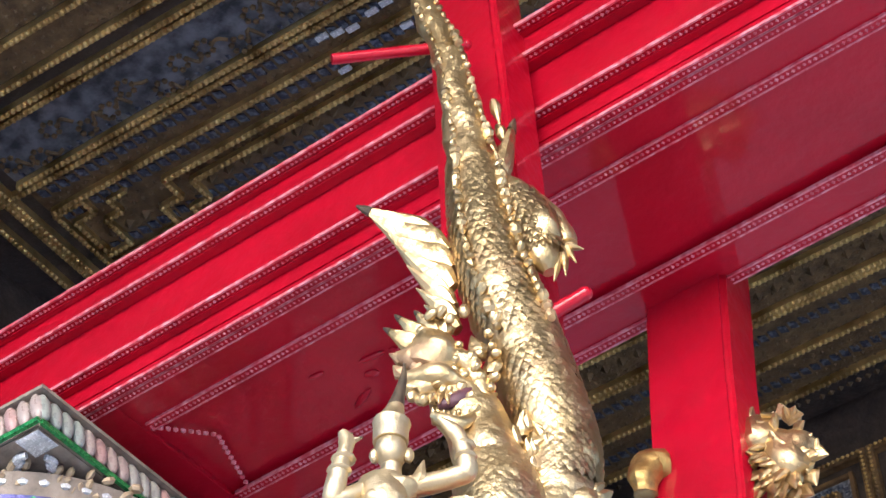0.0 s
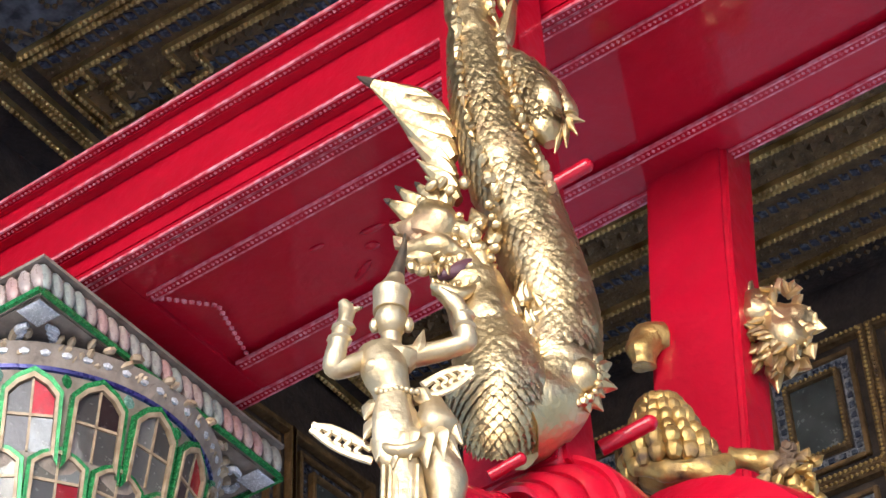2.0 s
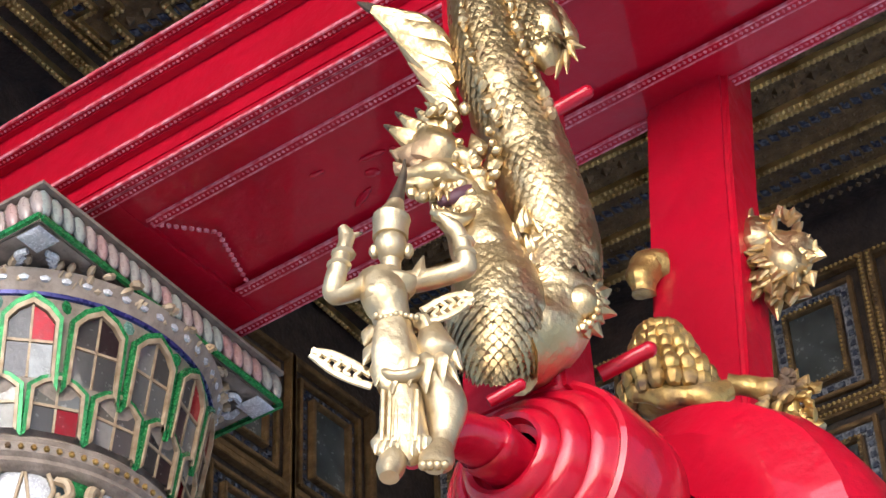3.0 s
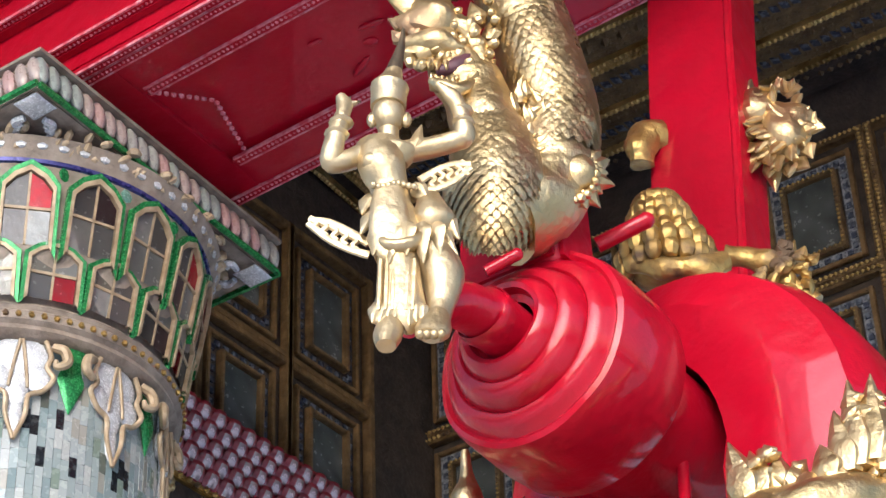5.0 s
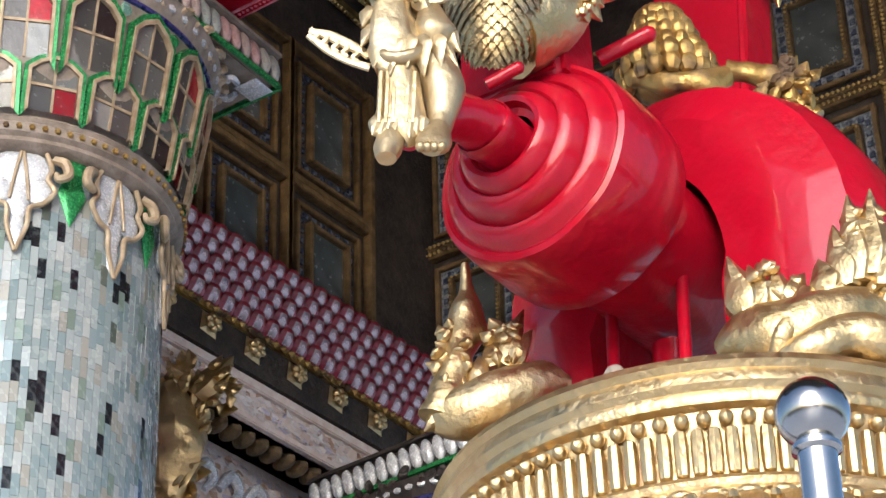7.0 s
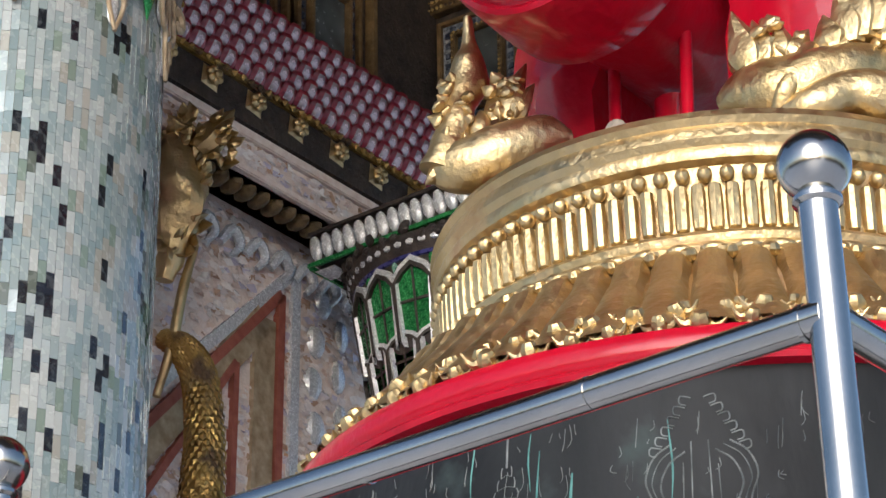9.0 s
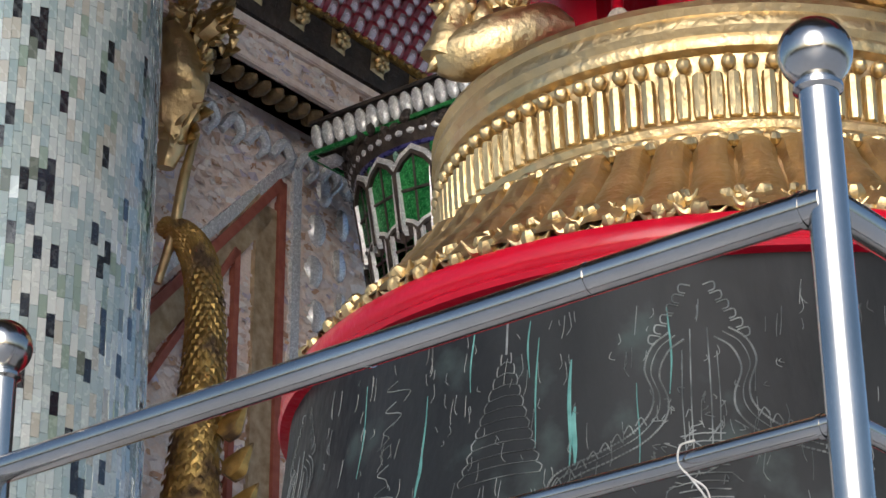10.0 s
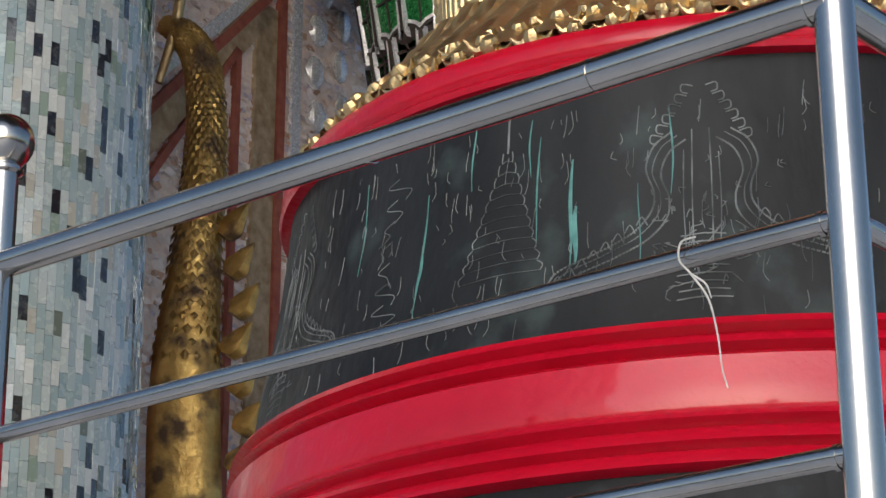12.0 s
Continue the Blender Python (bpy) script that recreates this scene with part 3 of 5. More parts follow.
for y in (0.18, 0.03, 0.43, -0.1, 0.6, 0.7, 1.3, 2.1, 2.55, 2.85):
    for i in range(120):
        x = -2.9 + 0.05 * i
        s = 0.008 if y == -0.1 else 0.017
        v = [bm.verts.new((x + dx, y + dy, 8.725)) for dx, dy in ((-s, -s * 1.6), (s, -s * 0.8), (s, s * 1.6), (-s, s * 0.8))]
        w = [bm.verts.new(p.co + Vector((0, 0, 0.016))) for p in v]
        bm.faces.new(v)
        for a in range(4):
            bm.faces.new((v[a], v[(a + 1) % 4], w[(a + 1) % 4], w[a]))
glass = part("glass_chips", bm, BLUE_GLASS, None, "", False)
glass.parent = up
bm = bmesh.new()
for k in range(26):
    x, y = -1.5 + 0.075 * (k % 13) + random.uniform(-0.02, 0.02), 0.03 + 0.15 * (k // 13) + random.uniform(-0.03, 0.03)
    if random.random() < 0.6:
        box(bm, x - 0.026, x + 0.026, y - 0.012, y + 0.012, 8.69, 8.7)
chips_pale = part("mirror_chips", bm, SILVER, None, "pale mirror chips", False)
chips_pale.parent = up

# ---- railing ----
railing = thing("railing", "polished stainless steel tube railing with ball finials round the bell", "railing", (1.31, -2.05, 1.75))
def tube(bm, a, b, r, seg=24):
    a, b = Vector(a), Vector(b)
    m = Matrix.Translation((a + b) / 2) @ (b - a).to_track_quat("Z", "Y").to_matrix().to_4x4()
    bmesh.ops.create_cone(bm, cap_ends=True, segments=seg, radius1=r, radius2=r, depth=(b - a).length, matrix=m)


for x, y in ((1.31, -2.04), (-0.108, -2.06), (-1.5, -2.07), (1.32, -0.6), (1.33, 0.9)):
    bm = bmesh.new()
    tube(bm, (x, y, 1.752), (x, y, 2.875), 0.0238)
    lathe(bm, [(0.055, 1.752), (0.055, 1.765), (0.03, 1.775)], 24, (x, y))
    post = part("post", bm, STEEL, railing)
    bm = bmesh.new()
    blob(bm, (x, y, 2.912), 0.045, seg=28)
    lathe(bm, [(0.0242, 2.858), (0.03, 2.862), (0.03, 2.868), (0.0245, 2.872)], 24, (x, y))
    part("ball_finial", bm, STEEL, post)
for z, r in ((2.714, 0.0215), (2.448, 0.0128), (2.18, 0.0128), (1.93, 0.0128)):
    bm = bmesh.new()
    tube(bm, (1.31, -2.045, z), (-1.5, -2.07, z), r)
    part("rail", bm, STEEL, railing)
    bm = bmesh.new()
    tube(bm, (1.31, -2.04, z), (1.33, 0.9, z), r)
    part("rail", bm, STEEL, railing)
for x, z, r in ((1.284, 2.714, 0.024), (1.284, 2.448, 0.015), (1.284, 2.18, 0.015), (0.98, 2.7138, 0.0219), (0.62, 2.7138, 0.0219)):
    bm = bmesh.new()
    tube(bm, (x, -2.0435 if x > 1.2 else -2.049, z), (x - 0.006, -2.0435 if x > 1.2 else -2.049, z), r, 24)
    part("weld_bead", bm, STEEL, railing)
string = thing("string", "loose grey string tied over the middle rail", "string", (1.105, -2.05, 2.448))
bm = bmesh.new()
sweep(bm, [(1.120, -2.055, 2.468, 0.0013), (1.105, -2.064, 2.462, 0.0013), (1.103, -2.066, 2.44, 0.0013), (1.118, -2.066, 2.42, 0.0013), (1.140, -2.066, 2.385, 0.0013), (1.150, -2.066, 2.34, 0.0012), (1.154, -2.066, 2.3, 0.001), (1.16, -2.066, 2.276, 0.0008)], (0, 1, 0), 6, 5)
sweep(bm, [(1.118, -2.066, 2.42, 0.0013), (1.137, -2.066, 2.404, 0.0012), (1.144, -2.066, 2.385, 0.0008)], (0, 1, 0), 6, 4)
part("strand", bm, STRING, string)

# ---- bell ----
bell = thing("bell", "huge dark bronze temple bell with gilded shoulder and red bands", "bell", (0, 0, 1.9))
bm = bmesh.new()
lathe(bm, [(0.0, 3.6), (0.6, 3.58), (0.9, 3.45), (1.0, 3.38), (1.02, 3.34), (1.028, 3.25), (1.045, 3.1), (1.07, 2.95), (1.1, 2.8), (1.13, 2.65), (1.16, 2.5), (1.19, 2.35), (1.24, 2.15), (1.3, 1.98), (1.32, 1.9), (1.26, 1.9), (1.15, 2.3), (0.9, 3.4), (0.0, 3.7)], 128)
part("body", bm, BRONZE, bell)
bm = bmesh.new()
lathe(bm, [(1.1, 2.760), (1.135, 2.755), (1.146, 2.740), (1.126, 2.727), (1.142, 2.718), (1.152, 2.705), (1.132, 2.692), (1.15, 2.682), (1.157, 2.630), (1.162, 2.590), (1.160, 2.582), (1.178, 2.567), (1.160, 2.552), (1.176, 2.542), (1.184, 2.525), (1.166, 2.512), (1.18, 2.502), (1.188, 2.485), (1.17, 2.475), (1.14, 2.470)], 128)
part("band", bm, RED, bell, "glossy red moulded band")
bm = bmesh.new()
lathe(bm, [(0.98, 3.390), (1.03, 3.385), (1.045, 3.360), (1.042, 3.335), (1.035, 3.325), (1.045, 3.322), (1.05, 3.315), (1.045, 3.304), (1.02, 3.298)], 128)
part("upper_band", bm, RED, bell, "glossy red moulded band")
# gilded collar
bm = bmesh.new()
lathe(bm, [(0.3, 4.055), (0.66, 4.055), (0.69, 4.045), (0.7, 4.025), (0.69, 4.010), (0.697, 3.995), (0.7, 3.975), (0.69, 3.960), (0.695, 3.945), (0.69, 3.930), (0.672, 3.920), (0.668, 3.865), (0.672, 3.765), (0.69, 3.760), (0.705, 3.745), (0.7, 3.730), (0.715, 3.715), (0.71, 3.700), (0.73, 3.685), (0.75, 3.665), (0.8, 3.605), (0.87, 3.525), (0.94, 3.455), (1.0, 3.395), (1.032, 3.375), (1.034, 3.362), (1.0, 3.35)], 128)
collar = part("collar", bm, GOLD, bell, "gilded moulded collar")
bm = bmesh.new()
blob(bm, (0, 0, 0), (0.019, 0.017, 0.019), seg=10)
me = to_mesh("bead", bm, GOLD)
for i in range(92):
    a = 2 * math.pi * i / 92
    piece("bead", me, pose(0.684 * math.cos(a), 0.684 * math.sin(a), 3.895, 0, 0, math.degrees(a)), collar)
bm = bmesh.new()
sweep(bm, [(0, 0, -0.056, 0.005), (0, 0, -0.05, 0.0135), (0, 0, -0.03, 0.0155), (0, 0, 0.03, 0.0155), (0, 0, 0.05, 0.0135), (0, 0, 0.056, 0.005)], (1, 0, 0), 8, 1)
me = to_mesh("flute", bm, GOLD)
for i in range(118):
    a = 2 * math.pi * i / 118
    piece("flute", me, pose(0.678 * math.cos(a), 0.678 * math.sin(a), 3.82, 0, 2, math.degrees(a)), collar)
bm = bmesh.new()
blob(bm, (0, 0, 0), (0.014, 0.03, 0.014), seg=8)
me = to_mesh("small_boss", bm, GOLD)
for i in range(64):
    a = 2 * math.pi * i / 64
    piece("small_boss", me, pose(0.722 * math.cos(a), 0.722 * math.sin(a), 3.702, 0, 0, math.degrees(a)), collar)
# skirt of pointed petals
bm = bmesh.new()
vs = []
for i in range(8):
    v = i / 7
    ring = []
    wd = 0.048 * (0.8 + 0.4 * v)
    for j in range(7):
        a = (j - 3) / 3
        out = 0.03 * (1 - a * a) ** 0.7 * (0.55 + 0.45 * v) + 0.014 * math.exp(-((v - 0.12) / 0.07) ** 2) - 0.01 * (abs(a) > 0.9)
        drop = v + 0.05 * (1 - abs(a)) * v ** 3
        ring.append(bm.verts.new((0.262 * drop + out * 0.75, a * wd, -0.288 * drop + out * 0.7)))
    vs.append(ring)
for i in range(7):
    for j in range(6):
        bm.faces.new((vs[i][j], vs[i][j + 1], vs[i + 1][j + 1], vs[i + 1][j]))
me = to_mesh("petal", bm, GOLD)
for i in range(58):
    a = 2 * math.pi * i / 58
    piece("petal", me, pose(0.735 * math.cos(a), 0.735 * math.sin(a), 3.68, 0, 0, math.degrees(a)), collar)
bm = bmesh.new()
blob(bm, (0, 0, 0), (0.022, 0.013, 0.016), seg=7, rough=0.004)
me = to_mesh("knob", bm, GOLD)
for i in range(58):
    a = 2 * math.pi * (i + 0.5) / 58
    for v in (0.8, 0.08):
        piece("knob", me, pose((0.735 + 0.262 * v + 0.012) * math.cos(a), (0.735 + 0.262 * v + 0.012) * math.sin(a), 3.68 - 0.288 * v + 0.012, 0, 30, math.degrees(a)), collar)
bm = bmesh.new()
blob(bm, (0.004, 0, 0), (0.02, 0.02, 0.026), (0, 25, 0), 8, rough=0.008)
for side in (-1, 1):
    flame(bm, (0.0, side * 0.012, -0.005), (0.012, side * 0.046, 0.012), 0.013, 0.01, (0, 0, -0.008), (1, 0, 0), n=3)
flame(bm, (0.006, 0, -0.01), (0.028, 0, -0.034), 0.014, 0.01, n=3)
leaf_me = to_mesh("curled_leaf", bm, GOLD)
rnd = random.Random(21)
for row, (count, r, z) in enumerate(((74, 1.006, 3.402), (74, 0.962, 3.446), (60, 0.742, 3.672))):
    for i in range(count):
        a = 2 * math.pi * (i + 0.5 * row + rnd.uniform(-0.12, 0.12)) / count
        piece("curled_leaf", leaf_me, pose(r * math.cos(a), r * math.sin(a), z + rnd.uniform(-0.005, 0.005), rnd.uniform(-15, 15), 20 + rnd.uniform(-12, 12), math.degrees(a)) @ Matrix.Scale(rnd.uniform(0.8, 1.15), 4), collar)

# engraved pictures: fine pale lines on the bronze
def bell_r(z):
    prof = [(2.0, 1.29), (2.35, 1.19), (2.5, 1.16), (2.8, 1.1), (2.95, 1.07), (3.1, 1.045), (3.25, 1.028), (3.36, 1.02)]
    return float(np.interp(z, [p[0] for p in prof], [p[1] for p in prof]))


def on_bell(s, z, out=0.0015):
    a = -1.04 + s / 1.06
    r = bell_r(z) + out
    return (r * math.cos(a), r * math.sin(a), z)


def engrave(bm, pts, w=0.0022, n=5):
    w *= 1.1
    line = curve([(s, z) for s, z in pts], n)
    sweep(bm, [(*on_bell(s, z), w, 0.0008) for s, z in line], on_bell(pts[0][0], 0.001, -1), 4, 1)


def dotted(bm, pts, w, gap=0.012):
    """A line of short raised strokes."""
    line = curve(pts, 10)
    for k in range(0, len(line) - 1):
        (a, b), (c, d) = line[k], line[k + 1]
        engrave(bm, [(a, b), ((a + c) / 2, (b + d) / 2), (a + (c - a) * 0.75, b + (d - b) * 0.75)], w, 1)


bm = bmesh.new()
# a tiered shrine with flaring double-lined arches
for s0, sc in ((-0.085, 1.0), (0.78, 1.0), (-1.15, 0.9)):
    for side in (-1, 1):
        for off, w in ((0.0, 0.0018), (0.016, 0.0012), (0.028, 0.0018)):
            dotted(bm, [(s0 + side * sc * (q + off), 2.99 + sc * (h + off * 0.6)) for q, h in ((0.028, 0.14), (0.06, 0.115), (0.075, 0.07), (0.06, 0.02), (0.065, -0.02), (0.1, -0.06), (0.16, -0.09), (0.24, -0.12), (0.26, -0.16))], w)
        for k in range(6):
            q = 0.012 + 0.012 * k
            engrave(bm, [(s0 + side * sc * q, 3.24 - 0.02 * k), (s0 + side * sc * (q + 0.02), 3.245 - 0.02 * k), (s0 + side * sc * (q + 0.022), 3.23 - 0.02 * k), (s0 + side * sc * (q + 0.01), 3.225 - 0.02 * k)], 0.0014, 3)
        for k in range(8):
            c, d = s0 + side * sc * (0.1 + 0.022 * k), 2.99 + sc * (-0.03 - 0.014 * k)
            engrave(bm, [(c, d), (c + side * 0.01, d + 0.018), (c + side * 0.02, d + 0.002)], 0.0012, 3)
        engrave(bm, [(s0 + side * 0.016, 3.15), (s0 + side * 0.018, 3.0), (s0 + side * 0.016, 2.86)], 0.0012, 4)
        engrave(bm, [(s0 + side * 0.032, 3.1), (s0 + side * 0.034, 3.0), (s0 + side * 0.03, 2.9)], 0.001, 4)
    for k in range(9):
        w = 0.04 + 0.004 * (k % 3)
        engrave(bm, [(s0 - w, 2.93 - 0.016 * k), (s0, 2.934 - 0.016 * k), (s0 + w, 2.93 - 0.016 * k)], 0.0012, 2)
    for k in range(50):
        c, d = s0 + random.uniform(-0.09, 0.09) * sc, 2.83 + random.uniform(0, 0.2)
        engrave(bm, [(c, d), (c + random.uniform(-0.015, 0.015), d + random.uniform(-0.012, 0.012)), (c + random.uniform(-0.015, 0.015), d - 0.01)], 0.001, 2)
# a small pagoda and a standing scroll
for k in range(11):
    w = 0.085 * (1 - k / 11.5)
    engrave(bm, [(-0.47 - w, 2.9 + 0.024 * k), (-0.47, 2.905 + 0.024 * k), (-0.47 + w, 2.9 + 0.024 * k)], 0.0006, 3)
    for side in (-1, 1):
        engrave(bm, [(-0.47 + side * w, 2.9 + 0.024 * k), (-0.47 + side * w * 1.05, 2.912 + 0.024 * k), (-0.47 + side * w * 0.9, 2.922 + 0.024 * k)], 0.0012, 2)
engrave(bm, [(-0.47, 3.16), (-0.47, 3.26)], 0.0022, 3)
for k in range(7):
    engrave(bm, [(-0.76 + 0.035 * math.sin(k * 1.3), 2.86 + 0.045 * k), (-0.74 + 0.03 * math.cos(k), 2.88 + 0.045 * k), (-0.78, 2.895 + 0.045 * k), (-0.75, 2.91 + 0.045 * k)], 0.001, 4)
for k in range(280):
    c, d = random.uniform(-1.0, 0.9), random.uniform(2.8, 3.24)
    l = random.uniform(0.006, 0.04)
    engrave(bm, [(c, d), (c + random.uniform(-0.006, 0.006), d - l), (c + random.uniform(-0.008, 0.008), d - l * 1.5)], 0.0007, 2)
part("engraving", bm, ENGRAVED, bell, "fine pale engraved lines", False)
for s, z0, z1, w in ((-0.66, 3.12, 2.83, 0.004), (-0.66, 3.0, 2.9, 0.006), (-0.33, 3.12, 2.9, 0.006), (-0.32, 3.02, 2.9, 0.009), (-0.42, 3.22, 3.1, 0.003), (-0.4, 3.18, 2.95, 0.003), (-0.14, 3.2, 3.02, 0.003), (-0.85, 3.2, 3.0, 0.003), (-0.55, 3.25, 3.1, 0.003), (-0.2, 3.05, 2.85, 0.002)):
    bm = bmesh.new()
    sweep(bm, [(*on_bell(s + 0.003 * math.sin(5 * v + 9 * s), z0 + (z1 - z0) * v, 0.0012), 0.65 * w * (0.3 + 0.7 * math.sin(math.pi * min(1, v + 0.05))), 0.0007) for v in np.linspace(0, 1, 6)], on_bell(s, 0.001, -1), 6, 3)
    part("streak", bm, VERDIGRIS, bell, "green verdigris streak", False)

# red loop of the bell, over the log
bm = bmesh.new()
outer, inner = 0.53, 0.2
sec = []
N = 28
for k in range(N + 1):
    v = k / N
    if v < 0.2:
        q = v / 0.2
        o, i = (-outer - 0.02 * (1 - q), 4.06 + 0.52 * q), (-inner + 0.02 * (1 - q) - 0.05, 4.06 + 0.52 * q)
    elif v > 0.8:
        q = (1 - v) / 0.2
        o, i = (outer + 0.02 * (1 - q), 4.06 + 0.52 * q), (inner - 0.06, 4.06 + 0.52 * q)
    else:
        a = math.pi * (1 - (v - 0.2) / 0.6)
        o, i = (outer * math.cos(a), 4.58 + 0.58 * math.sin(a)), (-0.025 + (inner + 0.005) * math.cos(a) - 0.02 * math.cos(a), 4.58 + 0.32 * math.sin(a))
    m = ((o[0] * 0.5 + i[0] * 0.5), (o[1] + i[1]) / 2)
    sec.append([bm.verts.new(p) for p in ((i[0], -0.16, i[1]), (m[0], -0.2, m[1]), (o[0] * 0.9 + i[0] * 0.1, -0.15, o[1] * 0.9 + i[1] * 0.1), (o[0], -0.06, o[1]), (o[0], 0.1, o[1]), (i[0], 0.16, i[1]))])
for a, b in zip(sec, sec[1:]):
    for j in range(6):
        bm.faces.new((a[j], a[(j + 1) % 6], b[(j + 1) % 6], b[j]))
bmesh.ops.subdivide_edges(bm, edges=[e for e in bm.edges], cuts=1, smooth=0.5)
part("crown_loop", bm, RED, bell, "thick glossy red loop")
bm = bmesh.new()
for x0, x1 in ((-0.19, -0.14), (0.02, 0.06)):
    tube(bm, (x0, -0.14, 4.62), (x1, -0.24, 4.08), 0.016, 12)
tube(bm, (-0.1, -0.02, 4.06), (-0.1, -0.02, 4.5), 0.05, 12)
part("tie_rod", bm, RED, bell)
bm = bmesh.new()
blob(bm, (0.06, -0.56, 4.11), (0.03, 0.02, 0.03), rough=0.02)
part("mortar_lump", bm, STUCCO, bell)

# ---- hanging log ----
log = thing("hanging_log", "glossy red turned log end with stepped rings, carrying the bell", "log", (-0.1, -0.5, 4.46))
LX, LZ = -0.1, 4.745
def turned_y(bm, prof, seg=72, x=LX, z=LZ):
    rows = []
    for r, y in prof:
        ring = [Vector((x + r * math.cos(2 * math.pi * i / seg), y, z + r * math.sin(2 * math.pi * i / seg))) for i in range(seg)]
        rows.append([bm.verts.new(v + Vector((noise.noise(v * 7), noise.noise(v * 9 + Vector((3, 0, 0))), noise.noise(v * 7 + Vector((0, 5, 0))))) * 0.005) for v in ring])
    for a, b in zip(rows, rows[1:]):
        for i in range(seg):
            bm.faces.new((a[i], a[(i + 1) % seg], b[(i + 1) % seg], b[i]))


bm = bmesh.new()
turned_y(bm, [(r * 0.965, y) for r, y in [(0.02, 0.95), (0.19, 0.93), (0.2, 0.9), (0.2, -0.28), (0.25, -0.3), (0.278, -0.33), (0.285, -0.4), (0.286, -0.5), (0.282, -0.57), (0.275, -0.592), (0.262, -0.598), (0.252, -0.592), (0.246, -0.598), (0.238, -0.615), (0.222, -0.63), (0.205, -0.634), (0.198, -0.628), (0.194, -0.64), (0.185, -0.665), (0.17, -0.68), (0.15, -0.684), (0.143, -0.678), (0.138, -0.69), (0.128, -0.708), (0.112, -0.716), (0.098, -0.712), (0.092, -0.69), (0.075, -0.68)]], 72, LX, LZ + 0.012)
part("stepped_end", bm, RED, log)
bm = bmesh.new()
sweep(bm, [(LX, -0.62, LZ, 0.072), (LX, -0.72, LZ, 0.07), (LX, -0.78, LZ - 0.005, 0.075), (LX, -0.8, LZ - 0.008, 0.062), (LX, -0.9, LZ - 0.04, 0.056), (LX - 0.005, -1.0, LZ - 0.12, 0.045), (LX - 0.01, -1.05, LZ - 0.19, 0.03)], (0, 0, 1), 24, 5)
part("spindle", bm, RED, log)
for a, b, r in (((-0.087, -0.790, 4.854), (-0.018, -0.759, 4.893), 0.015), ((-0.014, -0.420, 5.130), (0.105, -0.375, 5.183), 0.021)):
    bm = bmesh.new()
    tube(bm, a, b, r, 14)
    blob(bm, b, r * 1.05, seg=12)
    part("peg", bm, RED, log)

# ---- hanger posts ----
def post_thing(label, xs, y0, y1, z0, z1):
    (a0, a1), (b0, b1) = xs
    ob = thing("hanger_post", label, "post", ((a0 + a1) / 2, (y0 + y1) / 2, z0), "hanger posts")
    bm = bmesh.new()
    cs = [(a0, y0, z0), (a1, y0, z0), (a1, y1, z0), (a0, y1, z0), (b0, y0, z1), (b1, y0, z1), (b1, y1, z1), (b0, y1, z1)]
    vs = [bm.verts.new(c) for c in cs]
    fs = [bm.faces.new([vs[i] for i in q]) for q in ((0, 3, 2, 1), (4, 5, 6, 7), (0, 1, 5, 4), (1, 2, 6, 5), (2, 3, 7, 6), (3, 0, 4, 7))]
    bmesh.ops.subdivide_edges(bm, edges=bm.edges[:], cuts=5, use_grid_fill=True)
    bmesh.ops.bevel(bm, geom=[e for e in bm.edges if len(e.link_faces) == 2 and e.calc_face_angle(0) > 1], offset=0.02, segments=3, affect="EDGES")
    for v in bm.verts:
        v.co += Vector((noise.noise(v.co * 2.5), noise.noise(v.co * 2.5 + Vector((5, 0, 0))), 0)) * 0.008
    part("timber", bm, RED, ob)
    return ob


front_post = post_thing("glossy red squared timber post behind the gilded dragon", ((-0.27, 0.03), (-0.5, -0.25)), -0.64, -0.46, 4.95, 8.0)
rear_post = post_thing("glossy red squared timber post below the beam", ((-0.33, -0.015), (-0.29, 0.015)), 0.43, 0.62, 4.93, 7.3)
for a, b, r, owner in (((-0.500, -1.019, 6.897), (-0.201, -0.760, 7.004), 0.017, front_post), ((-0.006, -0.630, 5.879), (0.082, -0.591, 5.936), 0.02, front_post), ((-0.115, 0.515, 6.104), (0.048, 0.543, 6.094), 0.021, rear_post)):
    bm = bmesh.new()
    tube(bm, a, b, r, 14)
    blob(bm, b, r * 1.05, seg=12)
    part("peg", bm, RED, owner)


